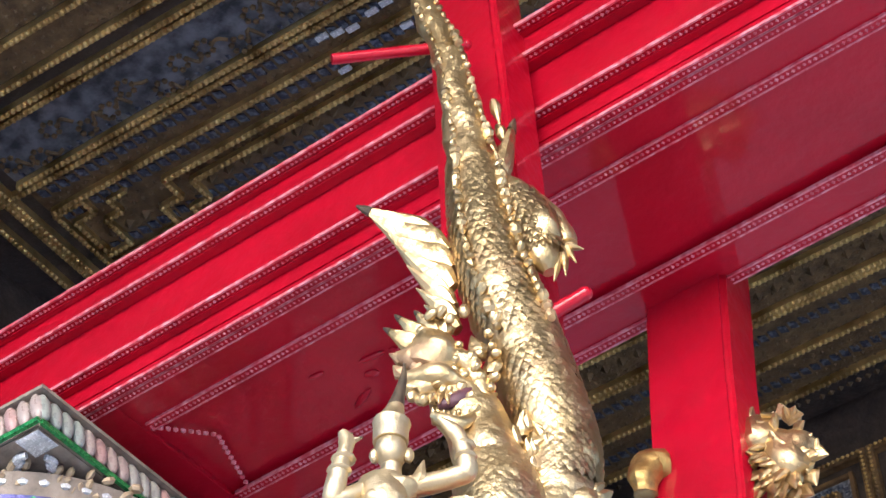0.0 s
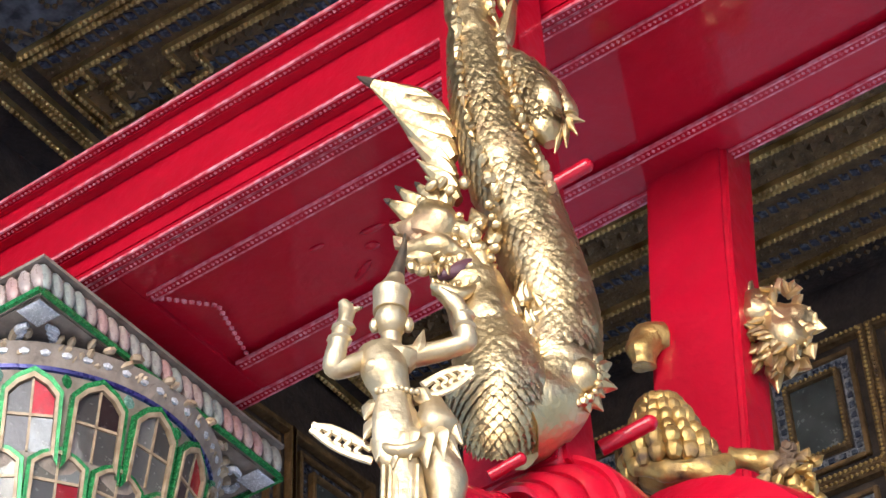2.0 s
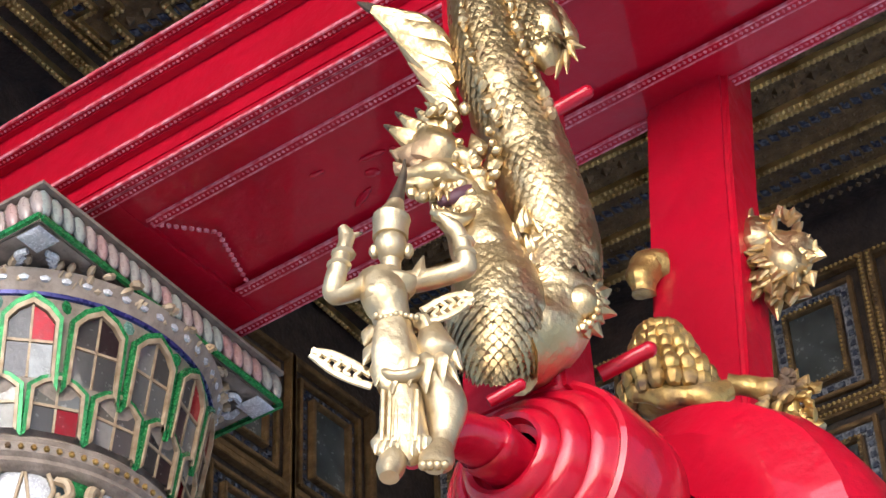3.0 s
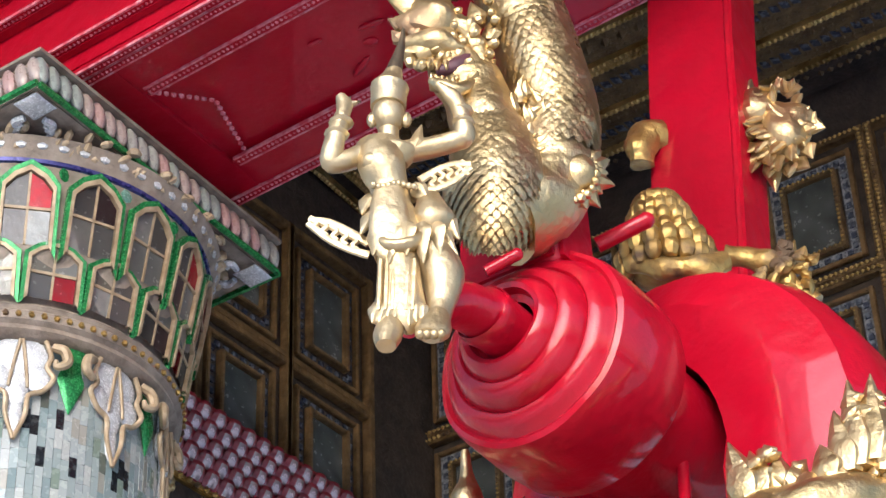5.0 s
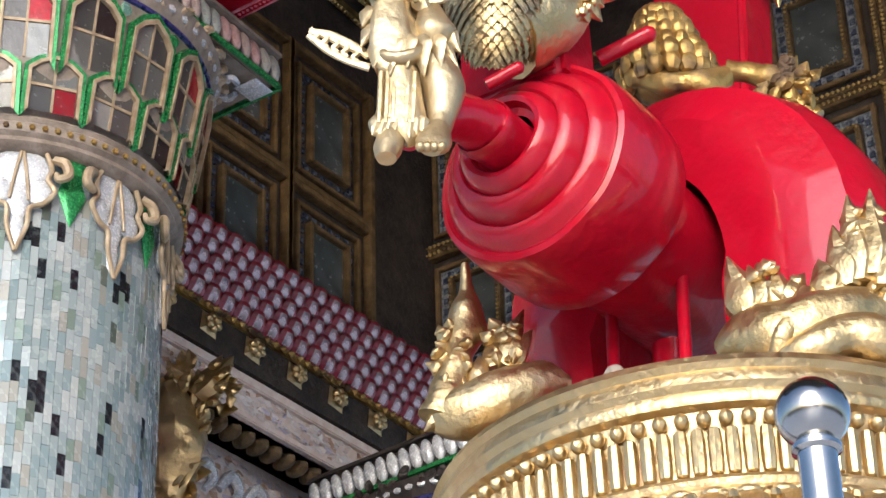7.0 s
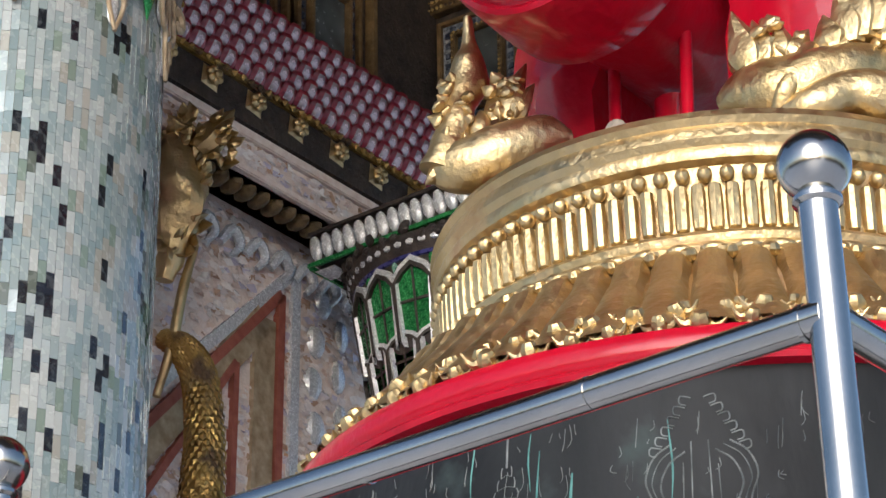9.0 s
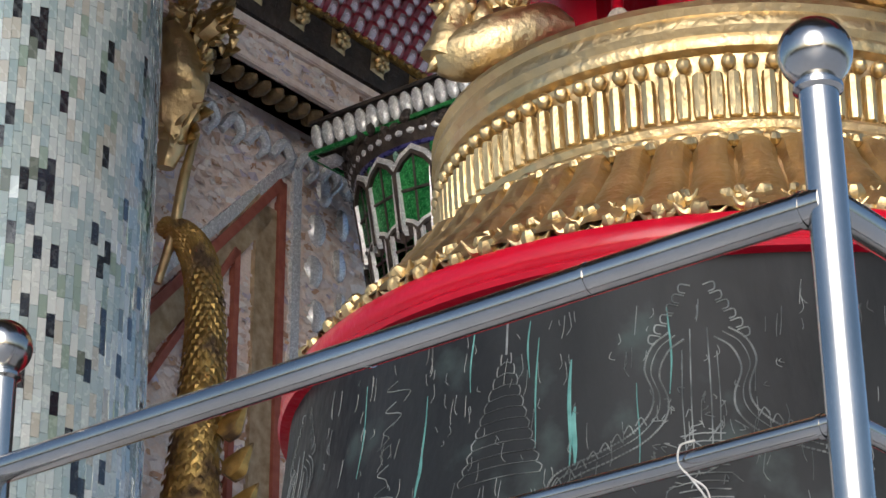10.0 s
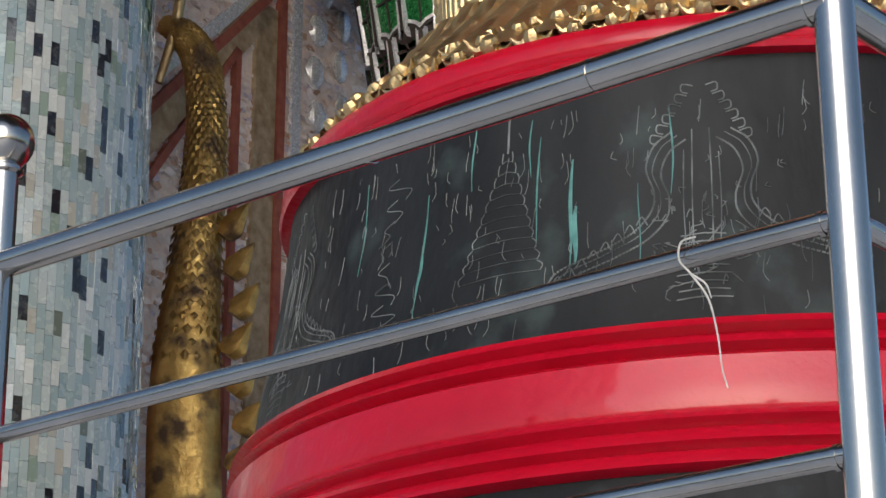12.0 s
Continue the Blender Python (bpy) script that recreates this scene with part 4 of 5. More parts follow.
# ---- columns ----
def niche_meshes(w, h):
    """A pointed niche, flat in the y-z plane and facing +x: rim, inner trim and four panes."""
    def outline(k, dx):
        return [(dx, -w / 2 * k, -h / 2 * k), (dx, -w / 2 * k, h * 0.26 * k), (dx, -w * 0.3 * k, h * 0.4 * k), (dx, 0, h / 2 * k), (dx, w * 0.3 * k, h * 0.4 * k), (dx, w / 2 * k, h * 0.26 * k), (dx, w / 2 * k, -h / 2 * k)]

    def ribbon(a, b, d):
        bm = bmesh.new()
        lo, hi = outline(a, 0), outline(b, 0)
        A, B = [bm.verts.new(Vector(p) + Vector((d, 0, 0))) for p in lo], [bm.verts.new(Vector(p) + Vector((d, 0, 0))) for p in hi]
        A0, B0 = [bm.verts.new(p) for p in lo], [bm.verts.new(p) for p in hi]
        for i in range(6):
            bm.faces.new((A[i], A[i + 1], B[i + 1], B[i]))
            bm.faces.new((A0[i], A0[i + 1], A[i + 1], A[i]))
            bm.faces.new((B0[i], B0[i + 1], B[i + 1], B[i]))
        return bm
    rim, trim = ribbon(1.0, 0.87, 0.02), ribbon(0.87, 0.76, 0.026)
    panes = []
    for sy in (-1, 1):
        for sz in (0, 1):
            bm = bmesh.new()
            y1 = w * 0.365
            pts = [(0.012, sy * 0.004, -h * 0.365), (0.012, sy * y1, -h * 0.365), (0.012, sy * y1, -0.02 * h), (0.012, sy * 0.004, -0.02 * h)] if sz == 0 else \
                  [(0.012, sy * 0.004, 0.02 * h), (0.012, sy * y1, 0.02 * h), (0.012, sy * y1, h * 0.19), (0.012, sy * w * 0.21, h * 0.3), (0.012, sy * 0.004, h * 0.365)]
            f = bm.faces.new([bm.verts.new(p) for p in pts])
            bmesh.ops.solidify(bm, geom=[f], thickness=0.006)
            panes.append(bm)
    bm = bmesh.new()
    box(bm, 0.008, 0.017, -0.004, 0.004, -h * 0.37, h * 0.37)
    box(bm, 0.008, 0.017, -w * 0.37, w * 0.37, -0.005, 0.005)
    return rim, trim, panes, bm


def column(cx, cy, r, z_ring, dark=False, z0=1.756, face=-40, span=105):
    """A round mosaic column: shaft, pendant leaves, ring, niche bowl and square abacus. face: degrees to which the seen side looks."""
    c = thing("column", "dark green and silver glass mosaic column with square capital" if dark else
              "round column of grey-green glass mosaic with a jewelled niche capital", "column", (cx, cy, z0), kind="structure")
    stone = DARK_WOOD if dark else STUCCO
    k = r / 0.5
    zr = z_ring
    bm = bmesh.new()
    lathe(bm, [(r + 0.04, z0), (r + 0.04, z0 + 0.3), (r - 0.004, z0 + 0.34), (r - 0.004, zr + 0.02)], 72, (cx, cy))
    shaft = part("shaft", bm, stone, c)
    bm = bmesh.new()
    lathe(bm, [(r, zr - 0.05), (r + 0.035, zr - 0.045), (r + 0.05, zr - 0.03), (r + 0.045, zr - 0.012), (r + 0.06, zr), (r + 0.062, zr + 0.03), (r + 0.05, zr + 0.042), (r + 0.058, zr + 0.055), (r + 0.045, zr + 0.07), (r, zr + 0.075)], 72, (cx, cy))
    ring = part("ring", bm, stone, c)
    bm = bmesh.new()
    for i in range(90):
        a = 2 * math.pi * i / 90
        blob(bm, (cx + (r + 0.064) * math.cos(a), cy + (r + 0.064) * math.sin(a), zr + 0.015), 0.011, seg=6)
    part("beading", bm, SILVER if dark else OLD_GOLD, ring)
    bm = bmesh.new()
    top = zr + 0.595
    lathe(bm, [(r + 0.02, zr + 0.07), (r + 0.05, zr + 0.12), (r + 0.085, zr + 0.25), (r + 0.105, zr + 0.4), (r + 0.118, zr + 0.55), (r + 0.14, top), (r + 0.17, top + 0.06), (r + 0.1, top + 0.1)], 72, (cx, cy))
    bowl = part("bowl", bm, stone, c)
    bm = bmesh.new()
    lathe(bm, [(r + 0.118, top - 0.03), (r + 0.136, top - 0.026), (r + 0.138, top - 0.012), (r + 0.12, top - 0.006)], 72, (cx, cy))
    part("blue_line", bm, BLUE, bowl, "dark blue glass line")
    bm = bmesh.new()
    for i in range(60):
        a = 2 * math.pi * i / 60
        blob(bm, (cx + (r + 0.15) * math.cos(a), cy + (r + 0.15) * math.sin(a), top + 0.035), (0.012, 0.022, 0.018), (0, 0, math.degrees(a)), seg=6)
    part("silver_studs", bm, SILVER, bowl)
    bm = bmesh.new()
    rn = random.Random(2)
    for i in range(150):
        a, q = rn.uniform(0, 6.28), rn.random()
        blob(bm, (cx + (r + 0.13 + 0.05 * q) * math.cos(a), cy + (r + 0.13 + 0.05 * q) * math.sin(a), top + 0.02 + 0.07 * q), (0.02, 0.028, 0.014), (rn.uniform(0, 90), rn.uniform(0, 90), math.degrees(a)), 6, rough=0.01)
    part("carved_frieze", bm, stone if dark else TAN_TRIM, bowl)
    # niches in two staggered rows
    n = 18
    for row, (h, zc, rr, shift) in enumerate(((0.25, zr + 0.18, r + 0.056, 0.5), (0.36, zr + 0.4, r + 0.096, 0.0))):
        rim, trim, panes, bars = niche_meshes(0.2, h)
        rim_me, trim_me, bar_me = to_mesh("niche_rim", rim, SILVER if dark else GREEN, False), to_mesh("trim", trim, stone if dark else TAN_TRIM, False), to_mesh("glazing_bar", bars, stone if dark else TAN_TRIM, False)
        pane_me = [to_mesh("pane", p, GREEN if dark else GLASS_PIECE, False) for p in panes]
        for i in range(n):
            ang = 360 * (i + shift) / n - 4.5
            if abs((ang - face + 180) % 360 - 180) > span:
                continue
            a = radians(ang)
            base = piece("niche", rim_me, pose(cx + rr * math.cos(a), cy + rr * math.sin(a), zc, 0, 9, ang), bowl)
            for nm, me in (("trim", trim_me), ("glazing_bar", bar_me), *(("pane", p) for p in pane_me)):
                o = new(nm, me)
                o.parent = bowl
                o.matrix_basis = base.matrix_basis
                o.matrix_parent_inverse = base.matrix_parent_inverse
            if row == 1:
                b2 = radians(ang + 10)
                bm = bmesh.new()
                blob(bm, (0, 0, 0), (0.012, 0.026, 0.03), seg=6)
                piece("drop", to_mesh("drop", bm, PALE_GREEN if i % 2 else GREEN), pose(cx + (rr + 0.02) * math.cos(b2), cy + (rr + 0.02) * math.sin(b2), zc + 0.15), bowl)
    # pendant leaves below the ring
    bm = bmesh.new()
    for q, rad in (((0, 0, -0.06), (0.009, 0.088, 0.08)), ((0, -0.06, -0.14), (0.011, 0.042, 0.05)), ((0, 0.06, -0.14), (0.011, 0.042, 0.05)), ((0, 0, -0.17), (0.011, 0.036, 0.08)), ((0, 0, -0.28), (0.009, 0.024, 0.07))):
        blob(bm, q, rad, seg=12)
    leaf_me = to_mesh("leaf_field", bm, SILVER)
    bm = bmesh.new()
    for s in (-1, 1):
        sweep(bm, [(0.012, s * 0.075, 0.0, 0.008), (0.014, s * 0.095, -0.06, 0.009), (0.014, s * 0.085, -0.1, 0.009), (0.014, s * 0.108, -0.14, 0.009), (0.014, s * 0.075, -0.19, 0.009), (0.014, s * 0.035, -0.21, 0.009), (0.014, s * 0.03, -0.28, 0.008), (0.014, 0, -0.37, 0.007)], (1, 0, 0), 8, 4)
        sweep(bm, [(0.012, s * 0.1, -0.02, 0.014), (0.024, s * 0.135, -0.04, 0.018), (0.03, s * 0.145, -0.085, 0.016), (0.026, s * 0.115, -0.1, 0.012), (0.02, s * 0.11, -0.075, 0.008)], (1, 0, 0), 8, 5)
        sweep(bm, [(0.012, s * 0.004, 0.0, 0.006), (0.014, s * 0.02, -0.1, 0.006), (0.014, s * 0.03, -0.18, 0.005)], (1, 0, 0), 6, 3)
    trim_leaf = to_mesh("leaf_outline", bm, stone if dark else TAN_TRIM)
    bm = bmesh.new()
    sweep(bm, [(0.004, 0, 0.01, 0.05, 0.006), (0.006, 0, -0.06, 0.03, 0.008), (0.006, 0, -0.12, 0.045, 0.01), (0.006, 0, -0.17, 0.03, 0.01), (0.005, 0, -0.24, 0.002, 0.002)], (1, 0, 0), 8, 4)
    green_leaf = to_mesh("green_leaf", bm, GREEN)
    for i in range(10):
        ang = 36 * i + 30
        if abs((ang - face + 180) % 360 - 180) > span:
            continue
        for nm, me, d in (("leaf_field", leaf_me, 0), ("leaf_outline", trim_leaf, 0), ("green_leaf", green_leaf, 18)):
            a = radians(ang + d)
            piece(nm, me, pose(cx + (r + 0.006) * math.cos(a), cy + (r + 0.006) * math.sin(a), zr - 0.05, 0, 0, ang + d), ring)
    # abacus
    s, za = r + 0.118, top + 0.1
    bm = bmesh.new()
    box(bm, cx - s + 0.02, cx + s - 0.02, cy - s + 0.02, cy + s - 0.02, za, za + 0.14, bevel=0.006)
    box(bm, cx - s - 0.004, cx + s + 0.004, cy - s - 0.004, cy + s + 0.004, za + 0.138, za + 0.152)
    abacus = part("abacus", bm, stone, c, "square stucco slab")
    bm = bmesh.new()
    for a in (-1, 1):
        box(bm, cx - s, cx + s, cy + a * s - 0.008, cy + a * s + 0.006, za - 0.006, za + 0.012)
        box(bm, cx + a * s - 0.008, cx + a * s + 0.006, cy - s + 0.012, cy + s - 0.012, za - 0.006, za + 0.012)
    part("green_line", bm, GREEN, abacus, "green glass line")
    bm = bmesh.new()
    blob(bm, (0, 0, 0), (0.022, 0.027, 0.062), seg=10)
    scallop = to_mesh("scallop", bm, SILVER if dark else SCALLOP)
    m = int(2 * s / 0.055)
    for i in range(m):
        v = -s + 2 * s * (i + 0.5) / m
        piece("scallop", scallop, pose(cx + v, cy - s + 0.012, za + 0.078, 14, 0, -90), abacus)
        piece("scallop", scallop, pose(cx + s - 0.012, cy + v, za + 0.078, 0, -12, 0), abacus)
    bm = bmesh.new()
    for ax, ay in ((1, 1), (1, -1), (-1, -1)):
        px, py = cx + ax * (s - 0.11), cy + ay * (s - 0.11)
        d = Vector((ax, ay, 0)).normalized()
        blob(bm, (px + d.x * 0.06, py + d.y * 0.06, za - 0.018), (0.07, 0.07, 0.012), (0, 0, 45), seg=4)
        for j in range(5):
            e = d.cross(Vector((0, 0, 1)))
            for q in (-1, 1):
                p = Vector((px, py, za - 0.02)) - d * 0.045 * j + e * q * (0.03 + 0.012 * j)
                sweep(bm, [(*(p + e * q * 0.0), 0.012), (*(p + e * q * 0.03 - d * 0.02), 0.014), (*(p + e * q * 0.025 - d * 0.045), 0.012), (*(p + e * q * 0.005 - d * 0.03), 0.008)], (0, 0, 1), 6, 3)
    part("corner_scrolls", bm, SILVER, abacus, "silvered scrollwork")
    return c, shaft


near_column, near_shaft = column(-2.69, 0.0, 0.515, 5.885)
column(-2.69, 2.56, 0.36, 5.13, True)

# ---- gilded figures ----
# drawing planes that face the visitor: a place from a drawing's x and y and a distance towards the visitor
def plane_map(c, eye):
    def at(x, y, out=0.0):
        p = Vector([a + b * x + d * y + e * y * y + f * x * y for a, b, d, e, f in c])
        return p + (Vector(eye) - p).normalized() * out
    return at


VISITOR = (2.54, -4.36, 1.5)
D_AT = plane_map(((-1.287, 0.001377, 3.1604e-04, -9.0362e-09, -3.3600e-07), (-1.598, 0.001013, 2.3253e-04, -6.6484e-09, -2.4721e-07), (7.133, 5.7009e-05, -0.002698, 6.3157e-07, -1.9752e-08)), VISITOR)
D_AT2 = plane_map(((-1.209, 0.001268, 2.3299e-04, -3.1176e-09, -2.5124e-07), (-1.541, 9.3238e-04, 1.7132e-04, -2.2924e-09, -1.8474e-07), (6.408, 2.7806e-05, -0.002293, 4.2293e-07, -3.6093e-09)), VISITOR)
F_AT = plane_map(((-0.858, 0.001042, 1.6630e-04, -6.8995e-09, -1.8097e-07), (-1.703, 8.5209e-04, 1.3598e-04, -5.6417e-09, -1.4798e-07), (5.309, 7.0126e-05, -0.001789, 3.0173e-07, -3.1242e-08)), VISITOR)
R_AT = plane_map(((-1.232, 0.001186, 1.2509e-04, 1.3858e-08, -1.6058e-07), (-1.14, 6.1744e-04, 6.5101e-05, 7.2120e-09, -8.3566e-08), (5.339, -1.6130e-04, -0.001832, 2.2255e-07, 8.9475e-08)), VISITOR)
L_AT = plane_map(((-1.465, 0.001203, 1.4734e-04, -2.8115e-10, -1.6588e-07), (-1.123, 8.8975e-04, 1.0896e-04, -2.0793e-10, -1.2267e-07), (5.462, 2.1638e-06, -0.001885, 2.4047e-07, 5.9485e-09)), VISITOR)
G_AT = plane_map(((-2.218, 0.001687, 2.4647e-04, 2.4941e-08, -3.0252e-07), (-0.5175, 8.2785e-04, 1.2094e-04, 1.2238e-08, -1.4844e-07), (7.924, -3.1524e-04, -0.002939, 4.5310e-07, 1.7014e-07)), VISITOR)
K_AT = plane_map(((-1.701, 0.001383, 1.9060e-04, 1.5150e-08, -2.2657e-07), (-0.9147, 8.2273e-04, 1.1341e-04, 9.0143e-09, -1.3481e-07), (6.343, -1.3233e-04, -0.002268, 3.3826e-07, 8.0422e-08)), VISITOR)
N_AT = plane_map(((-3.751, 0.001614, 1.6731e-04, -1.0716e-08, -1.7082e-07), (0.8169, 0.001569, 1.6260e-04, -1.0415e-08, -1.6601e-07), (6.801, 1.8038e-04, -0.002636, 2.6119e-07, -7.7257e-08)), VISITOR)

def mass(bm, pts, **k):
    sweep(bm, pts, k.pop("up", (-0.6, 0.8, 0)), **k)


dragon = bmesh.new()
tail = [(-0.305, -0.861, 7.356, 0.03, 0.02), (-0.268, -0.833, 7.137, 0.045, 0.04), (-0.203, -0.801, 6.886, 0.05, 0.05), (-0.168, -0.775, 6.637, 0.062, 0.06), (-0.138, -0.754, 6.400, 0.082, 0.075),
        (-0.112, -0.752, 6.181, 0.095, 0.085), (-0.080, -0.729, 5.966, 0.105, 0.095), (-0.027, -0.690, 5.741, 0.105, 0.1), (0.014, -0.660, 5.546, 0.105, 0.1), (0.034, -0.627, 5.391, 0.105, 0.1), (0.030, -0.630, 5.247, 0.11, 0.1), (0.021, -0.656, 5.109, 0.1, 0.1), (-0.042, -0.731, 5.037, 0.12, 0.12)]
mass(dragon, tail, n=8, seg=18, rough=0.014)
scales(dragon, tail[4:11], (-0.6, 0.8, 0), 9, 13, 0.03, 0.0045, (-95, 95), 270)
for k in range(3):
    side = (-0.55, 0.0, 0.55)[k]
    line = curve(tail[1:8], 7)
    for i, (p, t, s, u) in enumerate(frames(line, (-0.6, 0.8, 0))):
        q = line[i]
        c = p - u * q[4] * 0.95 + s * q[3] * side * 1.25
        sz = 0.012 + 0.1 * q[3]
        blob(dragon, c + u * 0.006, (sz * random.uniform(0.45, 0.75), sz * 0.6, sz * random.uniform(0.6, 1.0)), (random.uniform(-30, 30), random.uniform(-30, 30), 0), 7, rough=0.014)
for x, y, x2, y2, w in ((860, 180, 872, 225, .018), (868, 225, 884, 262, .018), (765, 120, 750, 105, .015), (872, 262, 886, 290, .016)):
    flame(dragon, D_AT(x, y), D_AT(x2, y2), w, 0.012)
belly = [(-0.160, -0.815, 5.556, 0.07, 0.07), (-0.106, -0.777, 5.414, 0.085, 0.085), (-0.070, -0.760, 5.278, 0.095, 0.095), (-0.049, -0.765, 5.157, 0.115, 0.115), (-0.048, -0.765, 5.069, 0.125, 0.12), (-0.057, -0.752, 4.987, 0.1, 0.1), (-0.072, -0.734, 4.946, 0.04, 0.04)]
mass(dragon, belly, n=8, seg=20, rough=0.014)
scales(dragon, belly[2:], (-0.6, 0.8, 0), 8, 13, 0.027, 0.004, (-100, 100), 270)
# head with open jaws, mane and horns
head_c = Vector((-0.183, -0.859, 5.633))
blob(dragon, head_c, (0.085, 0.09, 0.075), (0, 25, 0), 20, rough=0.03)
rnd = random.Random(3)
for k in range(60):
    x, y = rnd.gauss(800, 38), rnd.gauss(355, 45)
    if x > 735:
        blob(dragon, D_AT2(x, y, 0.13 + 0.02 * rnd.random()), (0.014, 0.014, 0.012 + 0.01 * rnd.random()), (0, rnd.uniform(0, 90), 0), 8, rough=0.006)
for k in range(70):
    x, y = rnd.uniform(820, 950), rnd.uniform(440, 600)
    if x - 820 < 0.75 * (y - 420):
        blob(dragon, D_AT2(x, y, 0.13), (0.016, 0.016, 0.024), (0, rnd.uniform(-60, 60), 0), 8, rough=0.008)
# cheek, brow and jaw edges round the open mouth
mass(dragon, [(-0.256, -0.931, 5.647, 0.02, 0.02), (-0.202, -0.918, 5.618, 0.03, 0.025), (-0.151, -0.890, 5.622, 0.03, 0.025), (-0.113, -0.844, 5.607, 0.03, 0.03), (-0.086, -0.807, 5.543, 0.03, 0.03), (-0.077, -0.801, 5.456, 0.028, 0.028), (-0.092, -0.813, 5.403, 0.02, 0.02)], n=6, rough=0.02)
mass(dragon, [(-0.214, -0.928, 5.545, 0.022, 0.02), (-0.162, -0.908, 5.546, 0.03, 0.025), (-0.120, -0.869, 5.534, 0.025, 0.02), (-0.104, -0.838, 5.519, 0.02, 0.02)], n=6, rough=0.012)
mass(dragon, [(-0.159, -0.842, 5.604, 0.06, 0.06), (-0.190, -0.883, 5.540, 0.05, 0.045), (-0.216, -0.911, 5.519, 0.04, 0.03), (-0.222, -0.916, 5.508, 0.02, 0.02)], n=6, rough=0.014)
mass(dragon, [(-0.116, -0.802, 5.514, 0.045, 0.04), (-0.140, -0.839, 5.443, 0.035, 0.028), (-0.176, -0.874, 5.435, 0.025, 0.018)], n=6, rough=0.01)
# dark red mass that fills the gap between the jaws
mass(dragon, [(-0.085, -0.825, 5.504, 0.02, 0.02), (-0.104, -0.853, 5.470, 0.026, 0.02), (-0.130, -0.877, 5.451, 0.018, 0.014), (-0.149, -0.886, 5.446, 0.009, 0.009)], n=5, mat=1)
for x, y, x2, y2 in ((765, 400, 762, 416), (778, 402, 777, 418), (792, 402, 794, 418), (770, 438, 766, 424), (788, 442, 786, 428), (806, 444, 806, 430)):
    flame(dragon, D_AT2(x, y, 0.15), D_AT2(x2, y2, 0.165), 0.009, 0.008)
mass(dragon, [(-0.071, -0.825, 5.417, 0.02, 0.02), (-0.087, -0.874, 5.367, 0.02, 0.016), (-0.121, -0.899, 5.378, 0.018, 0.014), (-0.148, -0.909, 5.399, 0.01, 0.01)], n=5, rough=0.008)
for x, y in ((735, 355), (760, 352), (730, 405), (745, 410), (785, 400)):
    blob(dragon, D_AT2(x, y, 0.13), 0.016, seg=8, rough=0.006)
for x, y, x2, y2, w, tipm in ((745, 320, 680, 285, .03, 2), (760, 310, 700, 262, .03, 2), (775, 300, 735, 255, .03, 2), (790, 300, 775, 262, .028, 2), (720, 345, 690, 330, .02, None), (715, 370, 697, 350, .02, None),
                              (850, 340, 835, 300, .03, None), (870, 370, 880, 320, .03, None), (850, 420, 880, 400, .03, None), (860, 450, 890, 440, .025, None)):
    flame(dragon, D_AT2(x, y, 0.09), D_AT2(x2, y2, 0.09), w, 0.018, tip_mat=tipm)
# wing and hind leg
for x, y, x2, y2, w in ((775, 130, 632, 68, .045), (790, 160, 655, 85, .06), (795, 190, 690, 120, .06), (800, 220, 715, 150, .05), (800, 235, 700, 135, .03), (805, 250, 722, 175, .03), (808, 270, 738, 215, .03), (812, 290, 752, 245, .03), (770, 140, 735, 98, .03)):
    flame(dragon, D_AT2(x, y, 0.02), D_AT2(x2, y2, 0.03), w, 0.02, tip_mat=2 if x2 == 632 else None)
blob(dragon, (0.005, -0.691, 6.160), (0.075, 0.06, 0.13), (0, -28, 0), 18, rough=0.02)
thigh = [(-0.073, -0.722, 6.372, 0.03, 0.03), (-0.029, -0.716, 6.260, 0.06, 0.05), (0.012, -0.694, 6.142, 0.075, 0.06), (0.036, -0.677, 6.023, 0.05, 0.045), (0.044, -0.663, 5.981, 0.02, 0.02)]
mass(dragon, thigh, n=6, seg=14, rough=0.012)
scales(dragon, thigh[1:4], (-0.6, 0.8, 0), 6, 9, 0.026, 0.007, (-90, 90), 270)
mass(dragon, [(-0.014, -0.696, 6.290, 0.03, 0.03), (0.033, -0.670, 6.228, 0.035, 0.03), (0.070, -0.644, 6.140, 0.028, 0.028), (0.081, -0.635, 6.085, 0.03, 0.03)], n=6, rough=0.01)
for x2, y2 in ((1035, 148), (1022, 172), (1003, 195), (982, 205)):
    flame(dragon, D_AT2(1000, 140, 0.05), D_AT2(x2, y2, 0.07), 0.014, 0.013)
flame(dragon, (-0.079, -0.727, 6.349), (-0.041, -0.698, 6.621), 0.03, 0.025, tip_mat=2)
# great rosette and leaves at the foot
blob(dragon, (0.094, -0.640, 5.165), (0.06, 0.05, 0.06), seg=18)
for k in range(20):
    a = 0.33 * k - 3.1
    r = 66 + 8 * math.sin(2.7 * k)
    flame(dragon, D_AT2(1018 + 30 * math.cos(a), 605 + 30 * math.sin(a), 0.05), D_AT2(1020 + r * math.cos(a), 605 + r * math.sin(a), 0.03 + 0.02 * (k % 2)), 0.026, 0.02)
    blob(dragon, D_AT2(1018 + 40 * math.cos(a), 605 + 40 * math.sin(a), 0.085), (0.013, 0.013, 0.013), seg=8, rough=0.004)
for k in range(26):
    x, y = 905 + 12 * (k % 6) + random.uniform(-10, 10), 470 + 32 * (k // 6) * 1.1 + random.uniform(-10, 10)
    flame(dragon, D_AT2(x, y, 0.1), D_AT2(x + random.uniform(-25, 30), y + random.uniform(-45, -15), 0.13), 0.018, 0.014)
